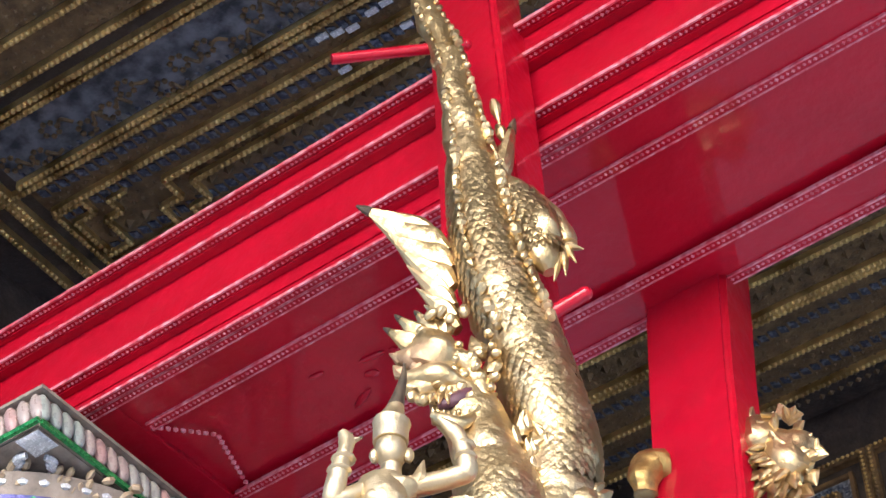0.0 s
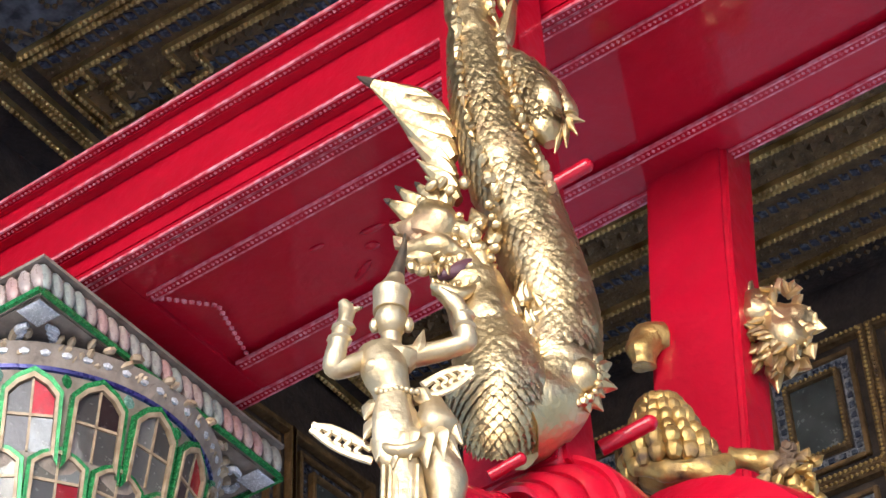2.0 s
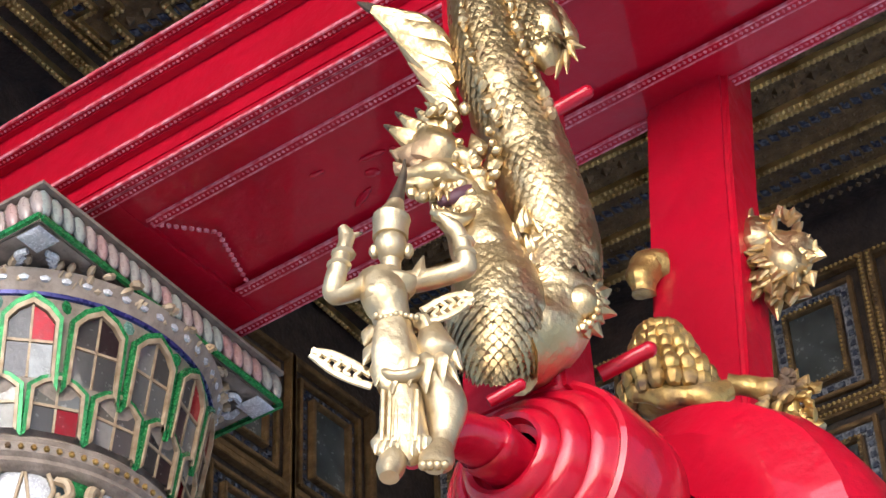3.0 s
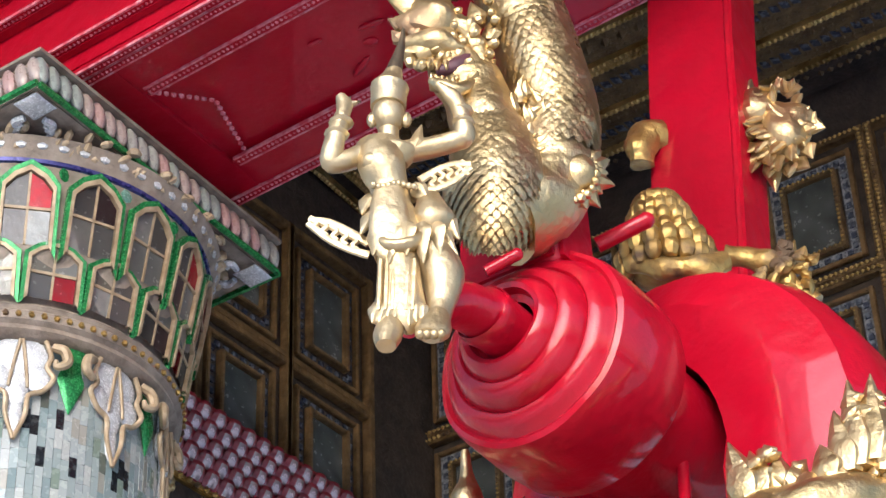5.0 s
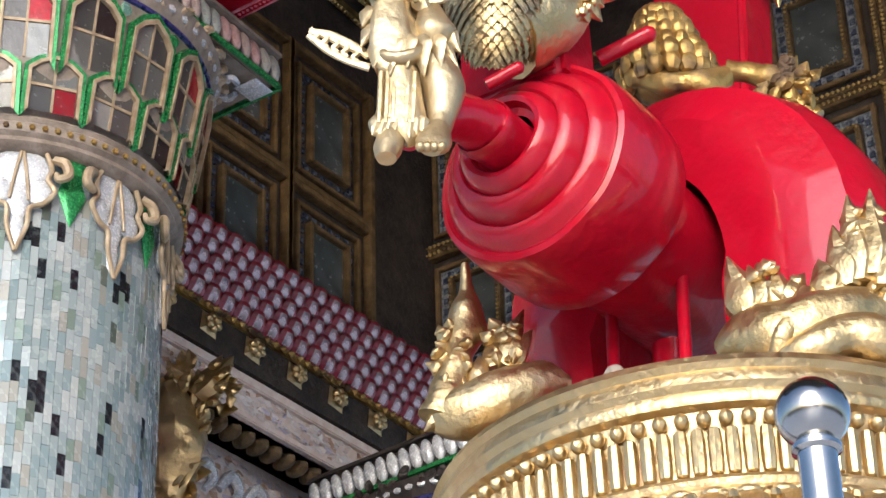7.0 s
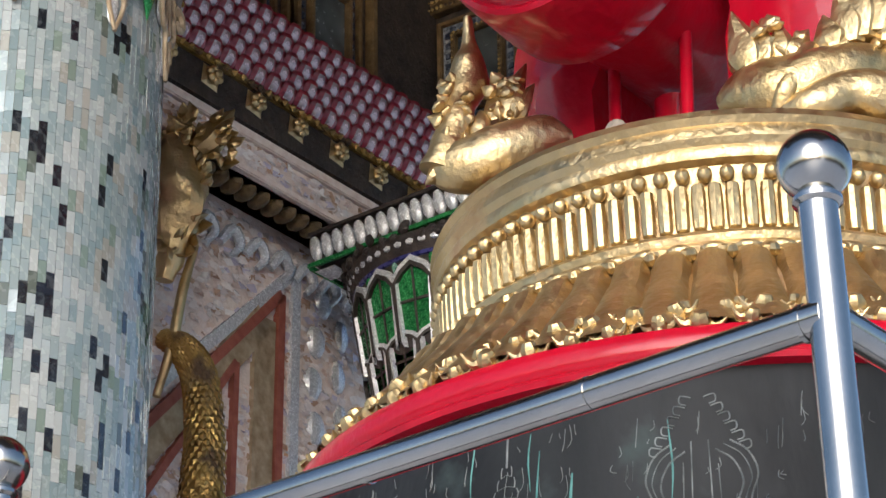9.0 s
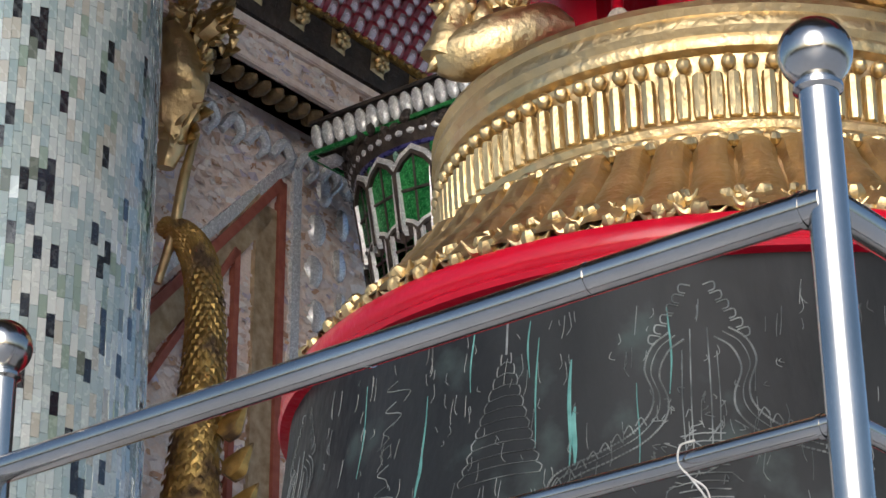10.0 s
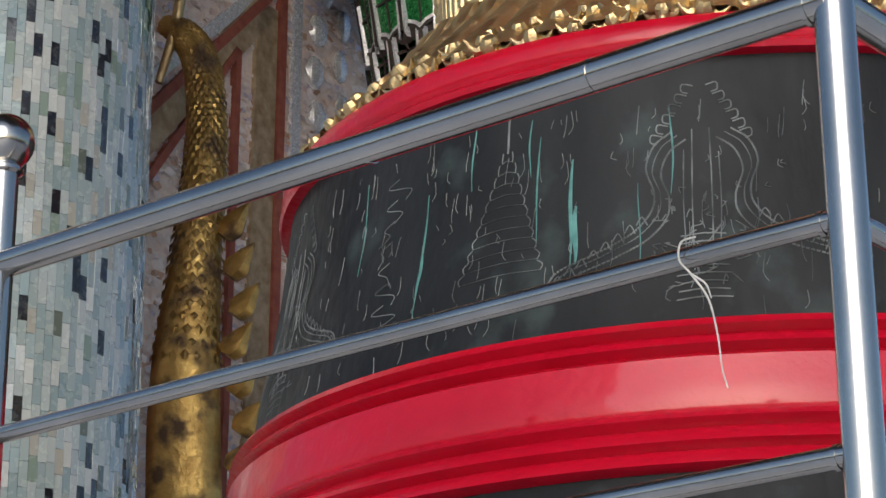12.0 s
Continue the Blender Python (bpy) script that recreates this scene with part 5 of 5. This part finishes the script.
for k in range(10):
    x, y = 820 + 9 * k, 730 - 2 * abs(k - 5) ** 1.5
    flame(dragon, D_AT2(x, y - 20, 0.09), D_AT2(x, y + 8, 0.08), 0.016, 0.012)
ob = part("dragon_statue", dragon, [GOLD, MOUTH, DARK_TIP])
tagged(ob, "gilded scaly dragon statue coiled down the red post", "statue")

figure = bmesh.new()
fm = dict(n=6, seg=16)
mass(figure, [(-0.131, -1.109, 4.982, 0.045, 0.035), (-0.133, -1.111, 5.024, 0.075, 0.045), (-0.132, -1.110, 5.048, 0.03, 0.03), (-0.128, -1.117, 5.086, 0.024, 0.024)], **fm)
mass(figure, [(-0.150, -1.125, 5.040, 0.055, 0.04), (-0.133, -1.130, 4.968, 0.055, 0.048), (-0.124, -1.114, 4.917, 0.045, 0.04), (-0.123, -1.102, 4.866, 0.047, 0.04), (-0.111, -1.093, 4.794, 0.062, 0.05), (-0.100, -1.084, 4.730, 0.065, 0.05)], **fm)
for x in (660, 692):
    blob(figure, F_AT(x, 208, 0.045), 0.026, seg=12)
blob(figure, (-0.129, -1.117, 5.129), (0.038, 0.04, 0.05), seg=18)
mass(figure, [(-0.130, -1.118, 5.151, 0.042, 0.042), (-0.130, -1.118, 5.193, 0.043, 0.043), (-0.129, -1.117, 5.215, 0.046, 0.046), (-0.128, -1.117, 5.225, 0.036, 0.036), (-0.125, -1.114, 5.247, 0.026, 0.026), (-0.122, -1.111, 5.270, 0.02, 0.02)], **fm)
mass(figure, [(-0.124, -1.113, 5.258, 0.022, 0.022), (-0.117, -1.107, 5.306, 0.015, 0.015), (-0.110, -1.101, 5.361, 0.009, 0.009), (-0.108, -1.100, 5.407, 0.003, 0.003)], mat=2, **fm)
for x in (661, 721):
    blob(figure, F_AT(x, 133, 0.01), (0.014, 0.014, 0.022), seg=8)
mass(figure, [(-0.167, -1.138, 5.022, 0.028, 0.028), (-0.196, -1.182, 4.981, 0.025, 0.025), (-0.216, -1.208, 4.968, 0.025, 0.025), (-0.212, -1.215, 4.992, 0.026, 0.026), (-0.199, -1.214, 5.054, 0.022, 0.022), (-0.191, -1.207, 5.106, 0.018, 0.018), (-0.190, -1.206, 5.132, 0.02, 0.014), (-0.198, -1.212, 5.158, 0.012, 0.01)], **fm)
for x2, y2 in ((605, 85), (622, 92), (640, 100)):
    flame(figure, F_AT(612, 108, 0.05), F_AT(x2, y2, 0.05), 0.009, 0.008, tip_mat=2)
for x, y in ((598, 158), (606, 138)):
    blob(figure, F_AT(x, y, 0.05), (0.03, 0.03, 0.011), seg=10)
mass(figure, [(-0.101, -1.085, 5.026, 0.028, 0.028), (-0.056, -1.048, 5.042, 0.026, 0.026), (-0.008, -1.018, 5.059, 0.025, 0.025), (0.012, -1.011, 5.071, 0.026, 0.026), (0.012, -1.021, 5.116, 0.022, 0.022), (0.008, -1.034, 5.152, 0.02, 0.018), (0.000, -1.050, 5.174, 0.02, 0.014), (-0.018, -1.075, 5.198, 0.008, 0.008)], **fm)
for x, y in ((820, 118), (822, 138)):
    blob(figure, F_AT(x, y, 0.03), (0.028, 0.028, 0.011), seg=10)
flame(figure, F_AT(735, 185, 0.02), F_AT(748, 142, 0.02), 0.02, 0.012)
flame(figure, F_AT(660, 190, 0.02), F_AT(640, 170, 0.02), 0.018, 0.012)
# skirt panels, sash and feet
mass(figure, [(-0.107, -1.134, 4.895, 0.032, 0.012), (-0.097, -1.142, 4.804, 0.045, 0.014), (-0.085, -1.133, 4.717, 0.05, 0.014), (-0.079, -1.117, 4.713, 0.02, 0.01)], **fm)
mass(figure, [(-0.132, -1.141, 4.757, 0.02, 0.02), (-0.093, -1.144, 4.712, 0.016, 0.02), (-0.054, -1.113, 4.720, 0.016, 0.02), (-0.033, -1.059, 4.782, 0.02, 0.02)], rough=0.006, **fm)
# pointed cloth leaves over the hips and along the hem
for k in range(5):
    x = 672 + 24 * k
    o = 0.05 + 0.025 * math.sin(math.pi * (k + 1) / 6)
    flame(figure, F_AT(x, 318, o - 0.015), F_AT(x + 0.25 * (x - 715), 372 + 14 * (k % 2), o), 0.03, 0.008)
for k in range(8):
    x = 668 + 11 * k
    flame(figure, F_AT(x, 462, 0.055), F_AT(x + 0.2 * (x - 708), 492 + 5 * (k % 2), 0.065), 0.02, 0.012)
for x, y, x2, y2 in ((775, 330, 812, 372), (770, 350, 806, 398), (790, 312, 815, 345), (660, 300, 640, 335), (655, 270, 642, 300), (735, 250, 765, 285)):
    flame(figure, F_AT(x, y, 0.02), F_AT(x2, y2, 0.03), 0.024, 0.012)
for k in range(9):
    blob(figure, F_AT(663 + 9 * k, 248 + 3 * math.sin(k), 0.055), (0.009, 0.009, 0.009), seg=8)
for k in range(6):
    x = 675 + 12 * k
    mass(figure, [(*F_AT(x, 380, 0.06), 0.006, 0.006), (*F_AT(x - 2, 430, 0.068), 0.007, 0.007), (*F_AT(x - 4, 470, 0.072), 0.006, 0.006)], n=4, seg=6)
mass(figure, [(-0.059, -1.050, 4.895, 0.03, 0.02), (-0.029, -1.056, 4.812, 0.045, 0.03), (-0.023, -1.041, 4.786, 0.03, 0.02)], rough=0.012, **fm)
mass(figure, [(-0.100, -1.104, 4.718, 0.045, 0.04), (-0.088, -1.105, 4.618, 0.05, 0.035), (-0.083, -1.112, 4.535, 0.06, 0.03), (-0.090, -1.118, 4.517, 0.03, 0.02)], **fm)
mass(figure, [(-0.052, -1.044, 4.733, 0.05, 0.045), (-0.026, -1.034, 4.665, 0.05, 0.045), (-0.023, -1.042, 4.582, 0.032, 0.03), (-0.024, -1.053, 4.530, 0.028, 0.028)], **fm)
mass(figure, [(-0.024, -1.053, 4.537, 0.03, 0.03), (-0.011, -1.084, 4.483, 0.04, 0.026), (-0.006, -1.101, 4.456, 0.025, 0.018)], **fm)
mass(figure, [(-0.100, -1.115, 4.525, 0.03, 0.03), (-0.091, -1.139, 4.470, 0.032, 0.026), (-0.082, -1.154, 4.431, 0.022, 0.018)], **fm)
flame(figure, F_AT(690, 485, 0.05), F_AT(660, 490, 0.06), 0.022, 0.014)
for x in (745, 757, 770, 783):
    blob(figure, F_AT(x, 512, 0.1), 0.012, seg=8)
# pierced wing-like sash ends
for x0, y0, x1, y1 in ((655, 362, 548, 312), (745, 250, 835, 215)):
    for s in (-1, 1):
        mass(figure, [(*F_AT(x0, y0 + 10 * s, 0.0), 0.012, 0.006), (*F_AT((x0 * 2 + x1) / 3, (y0 * 2 + y1) / 3 + 16 * s, 0.0), 0.01, 0.006), (*F_AT((x0 + 2 * x1) / 3, (y0 + 2 * y1) / 3 + 15 * s, 0.0), 0.01, 0.006), (*F_AT(x1, y1 + 3 * s, 0.0), 0.01, 0.006)], n=5, seg=8)
    for v in (0.25, 0.42, 0.58, 0.75, 0.9):
        x, y = x0 + (x1 - x0) * v, y0 + (y1 - y0) * v
        mass(figure, [(*F_AT(x - 8, y - 12, 0.0), 0.007, 0.005), (*F_AT(x + 5, y - 3, 0.0), 0.008, 0.006), (*F_AT(x - 3, y + 6, 0.0), 0.008, 0.006), (*F_AT(x + 6, y + 13, 0.0), 0.007, 0.005)], n=4, seg=6)
ob = part("dancer_statue", figure, [PALE_GOLD, MOUTH, DARK_TIP])
tagged(ob, "pale gilded dancing figure statue standing on the red spindle", "statue")

# ornaments on the loop, the log and the rear post
def leafy(bm, centre_at, n, spread, size, seed, out=0.05):
    rnd = random.Random(seed)
    for _ in range(n):
        a, q = rnd.uniform(0, 6.28), rnd.random() ** 0.6
        x, y = spread[0] * q * math.cos(a), spread[1] * q * math.sin(a)
        l = size * rnd.uniform(0.7, 1.3)
        flame(bm, centre_at(x, y, out * rnd.random()), centre_at(x + l * math.cos(a) * 0.7 + rnd.uniform(-8, 8), y + l * math.sin(a) * 0.5 - l * 0.3, out * rnd.uniform(0.3, 1.0)), 0.03 * size / 30, 0.012, n=3)


def add(name, owner, mat, draw, *a, **k):
    """One part of an ornament, drawn by one of the shape functions."""
    bm = bmesh.new()
    draw(bm, *a, **k)
    ob = part(name, bm, mat, owner)
    if draw is scales:
        tagged(ob, kind="stuff")


orn = thing("leaf_ornament", "gilded plump scroll ornament with flame leaves beside the red loop", "ornament", (0.42, -0.35, 4.1))
add("scroll", orn, GOLD, mass, [(0.274, -0.375, 4.192, 0.05, 0.05), (0.331, -0.384, 4.204, 0.075, 0.07), (0.414, -0.370, 4.189, 0.085, 0.08), (0.488, -0.322, 4.222, 0.08, 0.075), (0.551, -0.250, 4.264, 0.06, 0.06), (0.603, -0.185, 4.293, 0.05, 0.05)], n=6, seg=18, rough=0.01)
add("scroll", orn, GOLD, mass, [(0.402, -0.406, 4.112, 0.03, 0.03), (0.480, -0.395, 4.125, 0.045, 0.04), (0.538, -0.344, 4.165, 0.05, 0.04), (0.590, -0.289, 4.159, 0.06, 0.05), (0.609, -0.230, 4.123, 0.04, 0.04)], n=6, seg=14)
add("scroll", orn, GOLD, mass, [(0.411, -0.421, 4.116, 0.02, 0.015), (0.442, -0.433, 4.163, 0.024, 0.016), (0.464, -0.401, 4.228, 0.024, 0.018), (0.460, -0.355, 4.304, 0.02, 0.016)], n=6, rough=0.012)
for x0, y0, x1, y1, w in ((1335, 520, 1292, 410, .05), (1360, 510, 1330, 425, .045), (1385, 500, 1380, 430, .04), (1400, 500, 1430, 440, .035), (1350, 530, 1310, 470, .04), (1480, 480, 1455, 415, .05), (1510, 470, 1480, 355, .05), (1530, 460, 1505, 300, .05), (1555, 450, 1545, 290, .05), (1570, 470, 1590, 330, .05), (1500, 500, 1468, 430, .04)):
    add("leaf", orn, GOLD, flame, R_AT(x0, y0, 0.08), R_AT(x1, y1, 0.06), w, 0.03)
add("leaf_spray", orn, GOLD, leafy, lambda x, y, o: R_AT(1370 + x, 480 + y, 0.06 + o), 26, (45, 45), 26, 5)
add("leaf_spray", orn, GOLD, leafy, lambda x, y, o: R_AT(1540 + x, 420 + y, 0.05 + o), 40, (45, 90), 32, 6)

orn = thing("leaf_ornament", "gilded slender finial and scroll ornament beside the red loop", "ornament", (-0.42, -0.4, 4.2))
add("scroll", orn, GOLD, mass, [(-0.520, -0.424, 4.281, 0.04, 0.04), (-0.444, -0.422, 4.257, 0.07, 0.06), (-0.359, -0.380, 4.286, 0.075, 0.065), (-0.293, -0.310, 4.343, 0.06, 0.05), (-0.259, -0.252, 4.350, 0.03, 0.03)], n=6, seg=18, rough=0.008)
add("scroll", orn, GOLD, mass, [(-0.487, -0.454, 4.241, 0.05, 0.04), (-0.467, -0.439, 4.334, 0.05, 0.04), (-0.462, -0.413, 4.439, 0.045, 0.04), (-0.451, -0.394, 4.525, 0.05, 0.045), (-0.454, -0.396, 4.574, 0.04, 0.04), (-0.454, -0.396, 4.623, 0.02, 0.02), (-0.458, -0.399, 4.698, 0.008, 0.008)], n=6, seg=14, rough=0.014)
add("scroll", orn, GOLD, mass, [(-0.407, -0.405, 4.322, 0.03, 0.03), (-0.405, -0.404, 4.369, 0.026, 0.026), (-0.406, -0.404, 4.408, 0.006, 0.006)], n=5)
for x0, y0, x1, y1, w in ((890, 600, 930, 505, .04), (895, 605, 905, 530, .035), (900, 610, 945, 540, .035), (880, 610, 870, 555, .035), (800, 560, 775, 545, .03), (795, 600, 775, 580, .03), (800, 660, 760, 670, .03), (790, 690, 755, 720, .03)):
    add("leaf", orn, GOLD, flame, L_AT(x0, y0, 0.05), L_AT(x1, y1, 0.05), w, 0.022)
add("leaf_spray", orn, GOLD, leafy, lambda x, y, o: L_AT(900 + x, 570 + y, 0.04 + o), 24, (30, 40), 22, 7)
add("leaf_spray", orn, GOLD, leafy, lambda x, y, o: L_AT(805 + x, 610 + y, 0.04 + o), 30, (28, 90), 20, 8)

orn = thing("lotus_ornament", "old gilded tiered lotus ornament on the red loop", "ornament", (-0.06, -0.03, 5.25))
for k, (w, y) in enumerate(((0.115, 432), (0.12, 410), (0.1, 387), (0.085, 364), (0.07, 342), (0.05, 322))):
    c = Vector(K_AT(1180 - 4 * k, y, 0.0))
    for i in range(11):
        a = -2.9 + 0.38 * i
        add("petal", orn, OLD_GOLD, blob, c + Vector((w * math.cos(a), w * math.sin(a) * 0.9, 0)), (0.026, 0.026, 0.034), seg=8, rough=0.008)
    add("petal", orn, OLD_GOLD, blob, c, (w * 0.9, w * 0.8, 0.04), seg=14)
add("scroll", orn, OLD_GOLD, mass, [(-0.143, -0.062, 5.301, 0.03, 0.02), (-0.058, -0.030, 5.264, 0.035, 0.025), (0.018, 0.015, 5.258, 0.04, 0.025), (0.060, 0.077, 5.287, 0.03, 0.02)], n=6, rough=0.02)
add("scroll", orn, OLD_GOLD, mass, [(0.031, 0.116, 5.352, 0.03, 0.03), (0.095, 0.154, 5.337, 0.035, 0.03), (0.145, 0.184, 5.305, 0.03, 0.03), (0.179, 0.204, 5.238, 0.03, 0.03), (0.227, 0.232, 5.179, 0.02, 0.02)], n=6, rough=0.02)
add("leaf_spray", orn, OLD_GOLD, leafy, lambda x, y, o: K_AT(1400 + x, 440 + y, o), 30, (50, 50), 24, 9)
add("leaf", orn, OLD_GOLD, flame, K_AT(1395, 420, 0), K_AT(1403, 378, 0), 0.016, 0.012)

orn = thing("leaf_ornament", "crumpled gilded leaf spray fixed to the rear post", "ornament", (0.05, 0.55, 6.05))
add("boss", orn, GOLD, blob, (0.021, 0.539, 6.256), (0.06, 0.06, 0.075), seg=14, rough=0.03)
add("boss", orn, GOLD, blob, (0.084, 0.570, 6.168), (0.08, 0.06, 0.1), seg=16, rough=0.05)
rnd = random.Random(10)
for k in range(70):
    a, q = rnd.uniform(0, 6.28), rnd.random() ** 0.5
    x, y = 1400 + 58 * q * math.cos(a), 520 + 72 * q * math.sin(a)
    b = a + rnd.uniform(-1, 1)
    add("leaf", orn, GOLD, flame, G_AT(x, y, 0.04 + 0.06 * (1 - q)), G_AT(x + 26 * math.cos(b), y + 26 * math.sin(b), 0.06 + 0.08 * rnd.random()), 0.03, 0.012, n=3)
add("leaf", orn, GOLD, flame, G_AT(1390, 570, 0.03), G_AT(1398, 630, 0.03), 0.035, 0.02)
add("leaf", orn, GOLD, flame, G_AT(1345, 460, 0.03), G_AT(1352, 430, 0.03), 0.02, 0.02)
orn = thing("leaf_ornament", "worn reddish gilded stump of an ornament on the rear post", "ornament", (-0.31, 0.4, 6.1))
add("scroll", orn, OLD_GOLD, mass, [(-0.271, 0.438, 6.227, 0.05, 0.04), (-0.306, 0.396, 6.215, 0.05, 0.045), (-0.314, 0.383, 6.154, 0.05, 0.045), (-0.320, 0.388, 6.093, 0.045, 0.04)], n=5, rough=0.02)

# gilded bracket and scaly arch by the mosaic wall
orn = thing("gilded_bracket", "dark gilded leaf bracket against the mosaic wall", "bracket", (-3.2, 1.3, 5.5))
add("leaf_spray", orn, GOLD, leafy, lambda x, y, o: N_AT(350 + x, 310 + y, o), 60, (60, 60), 34, 11, 0.14)
add("leaf_spray", orn, GOLD, leafy, lambda x, y, o: N_AT(310 + x, 420 + y, o), 50, (40, 80), 34, 12, 0.12)
add("stem", orn, GOLD, mass, [(-3.202, 1.290, 6.056, 0.05, 0.05), (-3.145, 1.308, 5.870, 0.1, 0.08), (-3.164, 1.314, 5.683, 0.08, 0.06), (-3.210, 1.318, 5.483, 0.03, 0.03)], n=6, rough=0.04)
add("leaf", orn, GOLD, flame, N_AT(350, 320, 0.05), N_AT(420, 245, 0.05), 0.08, 0.05)
add("stem", orn, GOLD, mass, [(-3.145, 1.406, 5.643, 0.015, 0.015), (-3.156, 1.358, 5.435, 0.02, 0.02), (-3.177, 1.337, 5.223, 0.02, 0.02), (-3.218, 1.309, 5.018, 0.015, 0.015)], n=6)
orn = thing("scaly_arch", "old gilded scaly arch border beside the column", "arch trim", (-3.1, 1.4, 1.77))
arch = [(-3.220, 1.334, 5.257, 0.03, 0.03), (-3.152, 1.374, 5.206, 0.05, 0.05), (-3.110, 1.415, 5.095, 0.06, 0.06), (-3.092, 1.432, 4.893, 0.065, 0.06), (-3.093, 1.431, 4.672, 0.075, 0.06), (-3.108, 1.416, 4.349, 0.09, 0.06), (-3.125, 1.399, 3.936, 0.12, 0.06), (-3.117, 1.406, 3.448, 0.13, 0.06), (-3.077, 1.445, 2.549, 0.13, 0.06), (-2.85, 1.1, 1.77, 0.13, 0.06)]
add("border", orn, OLD_GOLD, mass, arch, n=8, seg=14)
add("scale_skin", orn, OLD_GOLD, scales, arch[:7], (-0.6, 0.8, 0), 9, 9, 0.03, 0.01, (-95, 95), 270)
for k in range(7):
    x, y = 395 + 8 * (k % 3), 1010 + 70 * k
    add("leaf", orn, OLD_GOLD, flame, N_AT(x - 20, y, 0.05), N_AT(x + 25, y - 60, 0.08), 0.06, 0.03)
# flat maroon slab fills the arch; its inside is not hollowed out
bm = bmesh.new()
box(bm, -3.44, -3.39, 0.3, 1.42, 1.76, 5.35)
tagged(part("door_1", bm, MAROON), "flat dark maroon slab filling the inside of the gilded arch", "recess", kind="structure")

# ---- mosaic tiles of the near column, last ----
SR, TW, TH = 0.515, 0.0262, 0.071
cols = int(2 * math.pi * SR / TW)
verts, faces, singles = [], [], []
tile_bm = bmesh.new()
box(tile_bm, -0.006, 0.004, -TW / 2 + 0.0004, TW / 2 - 0.0004, -TH / 2 + 0.0005, TH / 2 - 0.0005)
tile_me = to_mesh("tile", tile_bm, TILE, False)
rnd = random.Random(4)
for i in range(cols):
    a = 2 * math.pi * i / cols
    deg = (math.degrees(a) + 40 + 180) % 360 - 180
    if abs(deg) > 110:
        continue
    z = 2.7 + rnd.random() * TH
    while z < 5.87:
        if 4.55 < z < 5.1 and -8 < deg < 78 and len(singles) < 300:
            singles.append((a, z))
        else:
            tl = rnd.uniform(-0.0016, 0.0016)
            b = len(verts)
            for dz in (-TH / 2 + 0.0005, TH / 2 - 0.0005):
                for dw in (-TW / 2 + 0.0004, TW / 2 - 0.0004):
                    for rr in (SR - 0.006, SR + 0.004 + tl * (1 if dw > 0 else -1) + rnd.uniform(-0.0006, 0.0006)):
                        verts.append((-2.69 + rr * math.cos(a) - dw * math.sin(a), rr * math.sin(a) + dw * math.cos(a), z + dz))
            faces += [(b + 1, b + 3, b + 7, b + 5), (b, b + 1, b + 5, b + 4), (b + 2, b + 6, b + 7, b + 3), (b, b + 2, b + 3, b + 1), (b + 4, b + 5, b + 7, b + 6)]
        z += TH
me = bpy.data.meshes.new("mosaic_tiles")
me.from_pydata(verts, [], faces)
me.materials.append(TILE_FAR)
rest = new("mosaic_tiles", me)
rest.parent = near_shaft
tagged(rest, "", kind="stuff")
for a, z in singles:
    piece("tile", tile_me, pose(-2.69 + SR * math.cos(a), SR * math.sin(a), z, 0, rnd.uniform(-1, 1), math.degrees(a)), near_shaft)


# ---- how the things stand: a small shift and turn of each ----
STANDS = {
    "beam": (0.074, 0.113, 0.070, 0.00, 0.00, 2.20),
    "ceiling": (0.252, 0.131, -0.114, 0.00, 0.00, 4.58),
    "wall_back": (0.252, 0.131, -0.114, 0.00, 0.00, 4.58),
    "cornice": (0.200, -0.069, -0.063, 0.00, 0.00, 0.46),
    "architrave": (0.200, -0.069, -0.063, 0.00, 0.00, 0.46),
    "gable_panel": (0.200, -0.069, -0.063, 0.00, 0.00, 0.46),
    "wall_left": (0.200, -0.069, -0.063, 0.00, 0.00, 0.46),
    "wall_lower_left": (0.200, -0.069, -0.063, 0.00, 0.00, 0.46),
    "door_1": (0.200, -0.069, -0.063, 0.00, 0.00, 0.46),
    "gilded_bracket": (0.200, -0.069, -0.063, 0.00, 0.00, 0.46),
    "scaly_arch": (0.200, -0.069, -0.063, 0.00, 0.00, 0.46),
    "column.001": (0.200, -0.069, -0.063, 0.00, 0.00, 0.46),
    "column": (0.131, 0.154, 0.011, 0.00, 0.00, 3.78),
    "bell": (0.018, 0.042, 0.009, 0.00, 0.00, 0.00),
    "railing": (0.141, -0.058, -0.051, 0.00, 0.00, -1.58),
    "string": (0.141, -0.058, -0.051, 0.00, 0.00, -1.58),
    "dragon_statue": (-0.220, -0.145, -0.027, -1.85, 2.52, 2.01),
    "hanger_post": (-0.212, -0.141, -0.028, -1.93, 2.62, 1.86),
    "hanger_post.001": (-0.230, -0.151, -0.025, -1.75, 2.40, 2.20),
    "leaf_ornament.002": (-0.231, -0.152, -0.024, -1.74, 2.38, 2.22),
    "leaf_ornament.003": (-0.226, -0.149, -0.025, -1.79, 2.45, 2.11),
    "dancer_statue": (-0.143, -0.094, -0.021, -1.45, 1.97, 1.19),
    "hanging_log": (-0.144, -0.094, -0.021, -1.44, 1.97, 1.20),
    "lotus_ornament": (-0.145, -0.083, 0.014, -1.15, 2.25, 1.13),
    "leaf_ornament": (-0.112, -0.074, -0.018, -1.27, 1.74, 0.86),
    "leaf_ornament.001": (-0.110, -0.073, -0.018, -1.28, 1.75, 0.84),
}
for key, place in STANDS.items():
    ob = bpy.data.objects[key]
    ob.matrix_basis = pose(*place) @ rest_pose(ob)
beam.matrix_basis @= Matrix.Diagonal((1, 1.099, 0.936, 1))
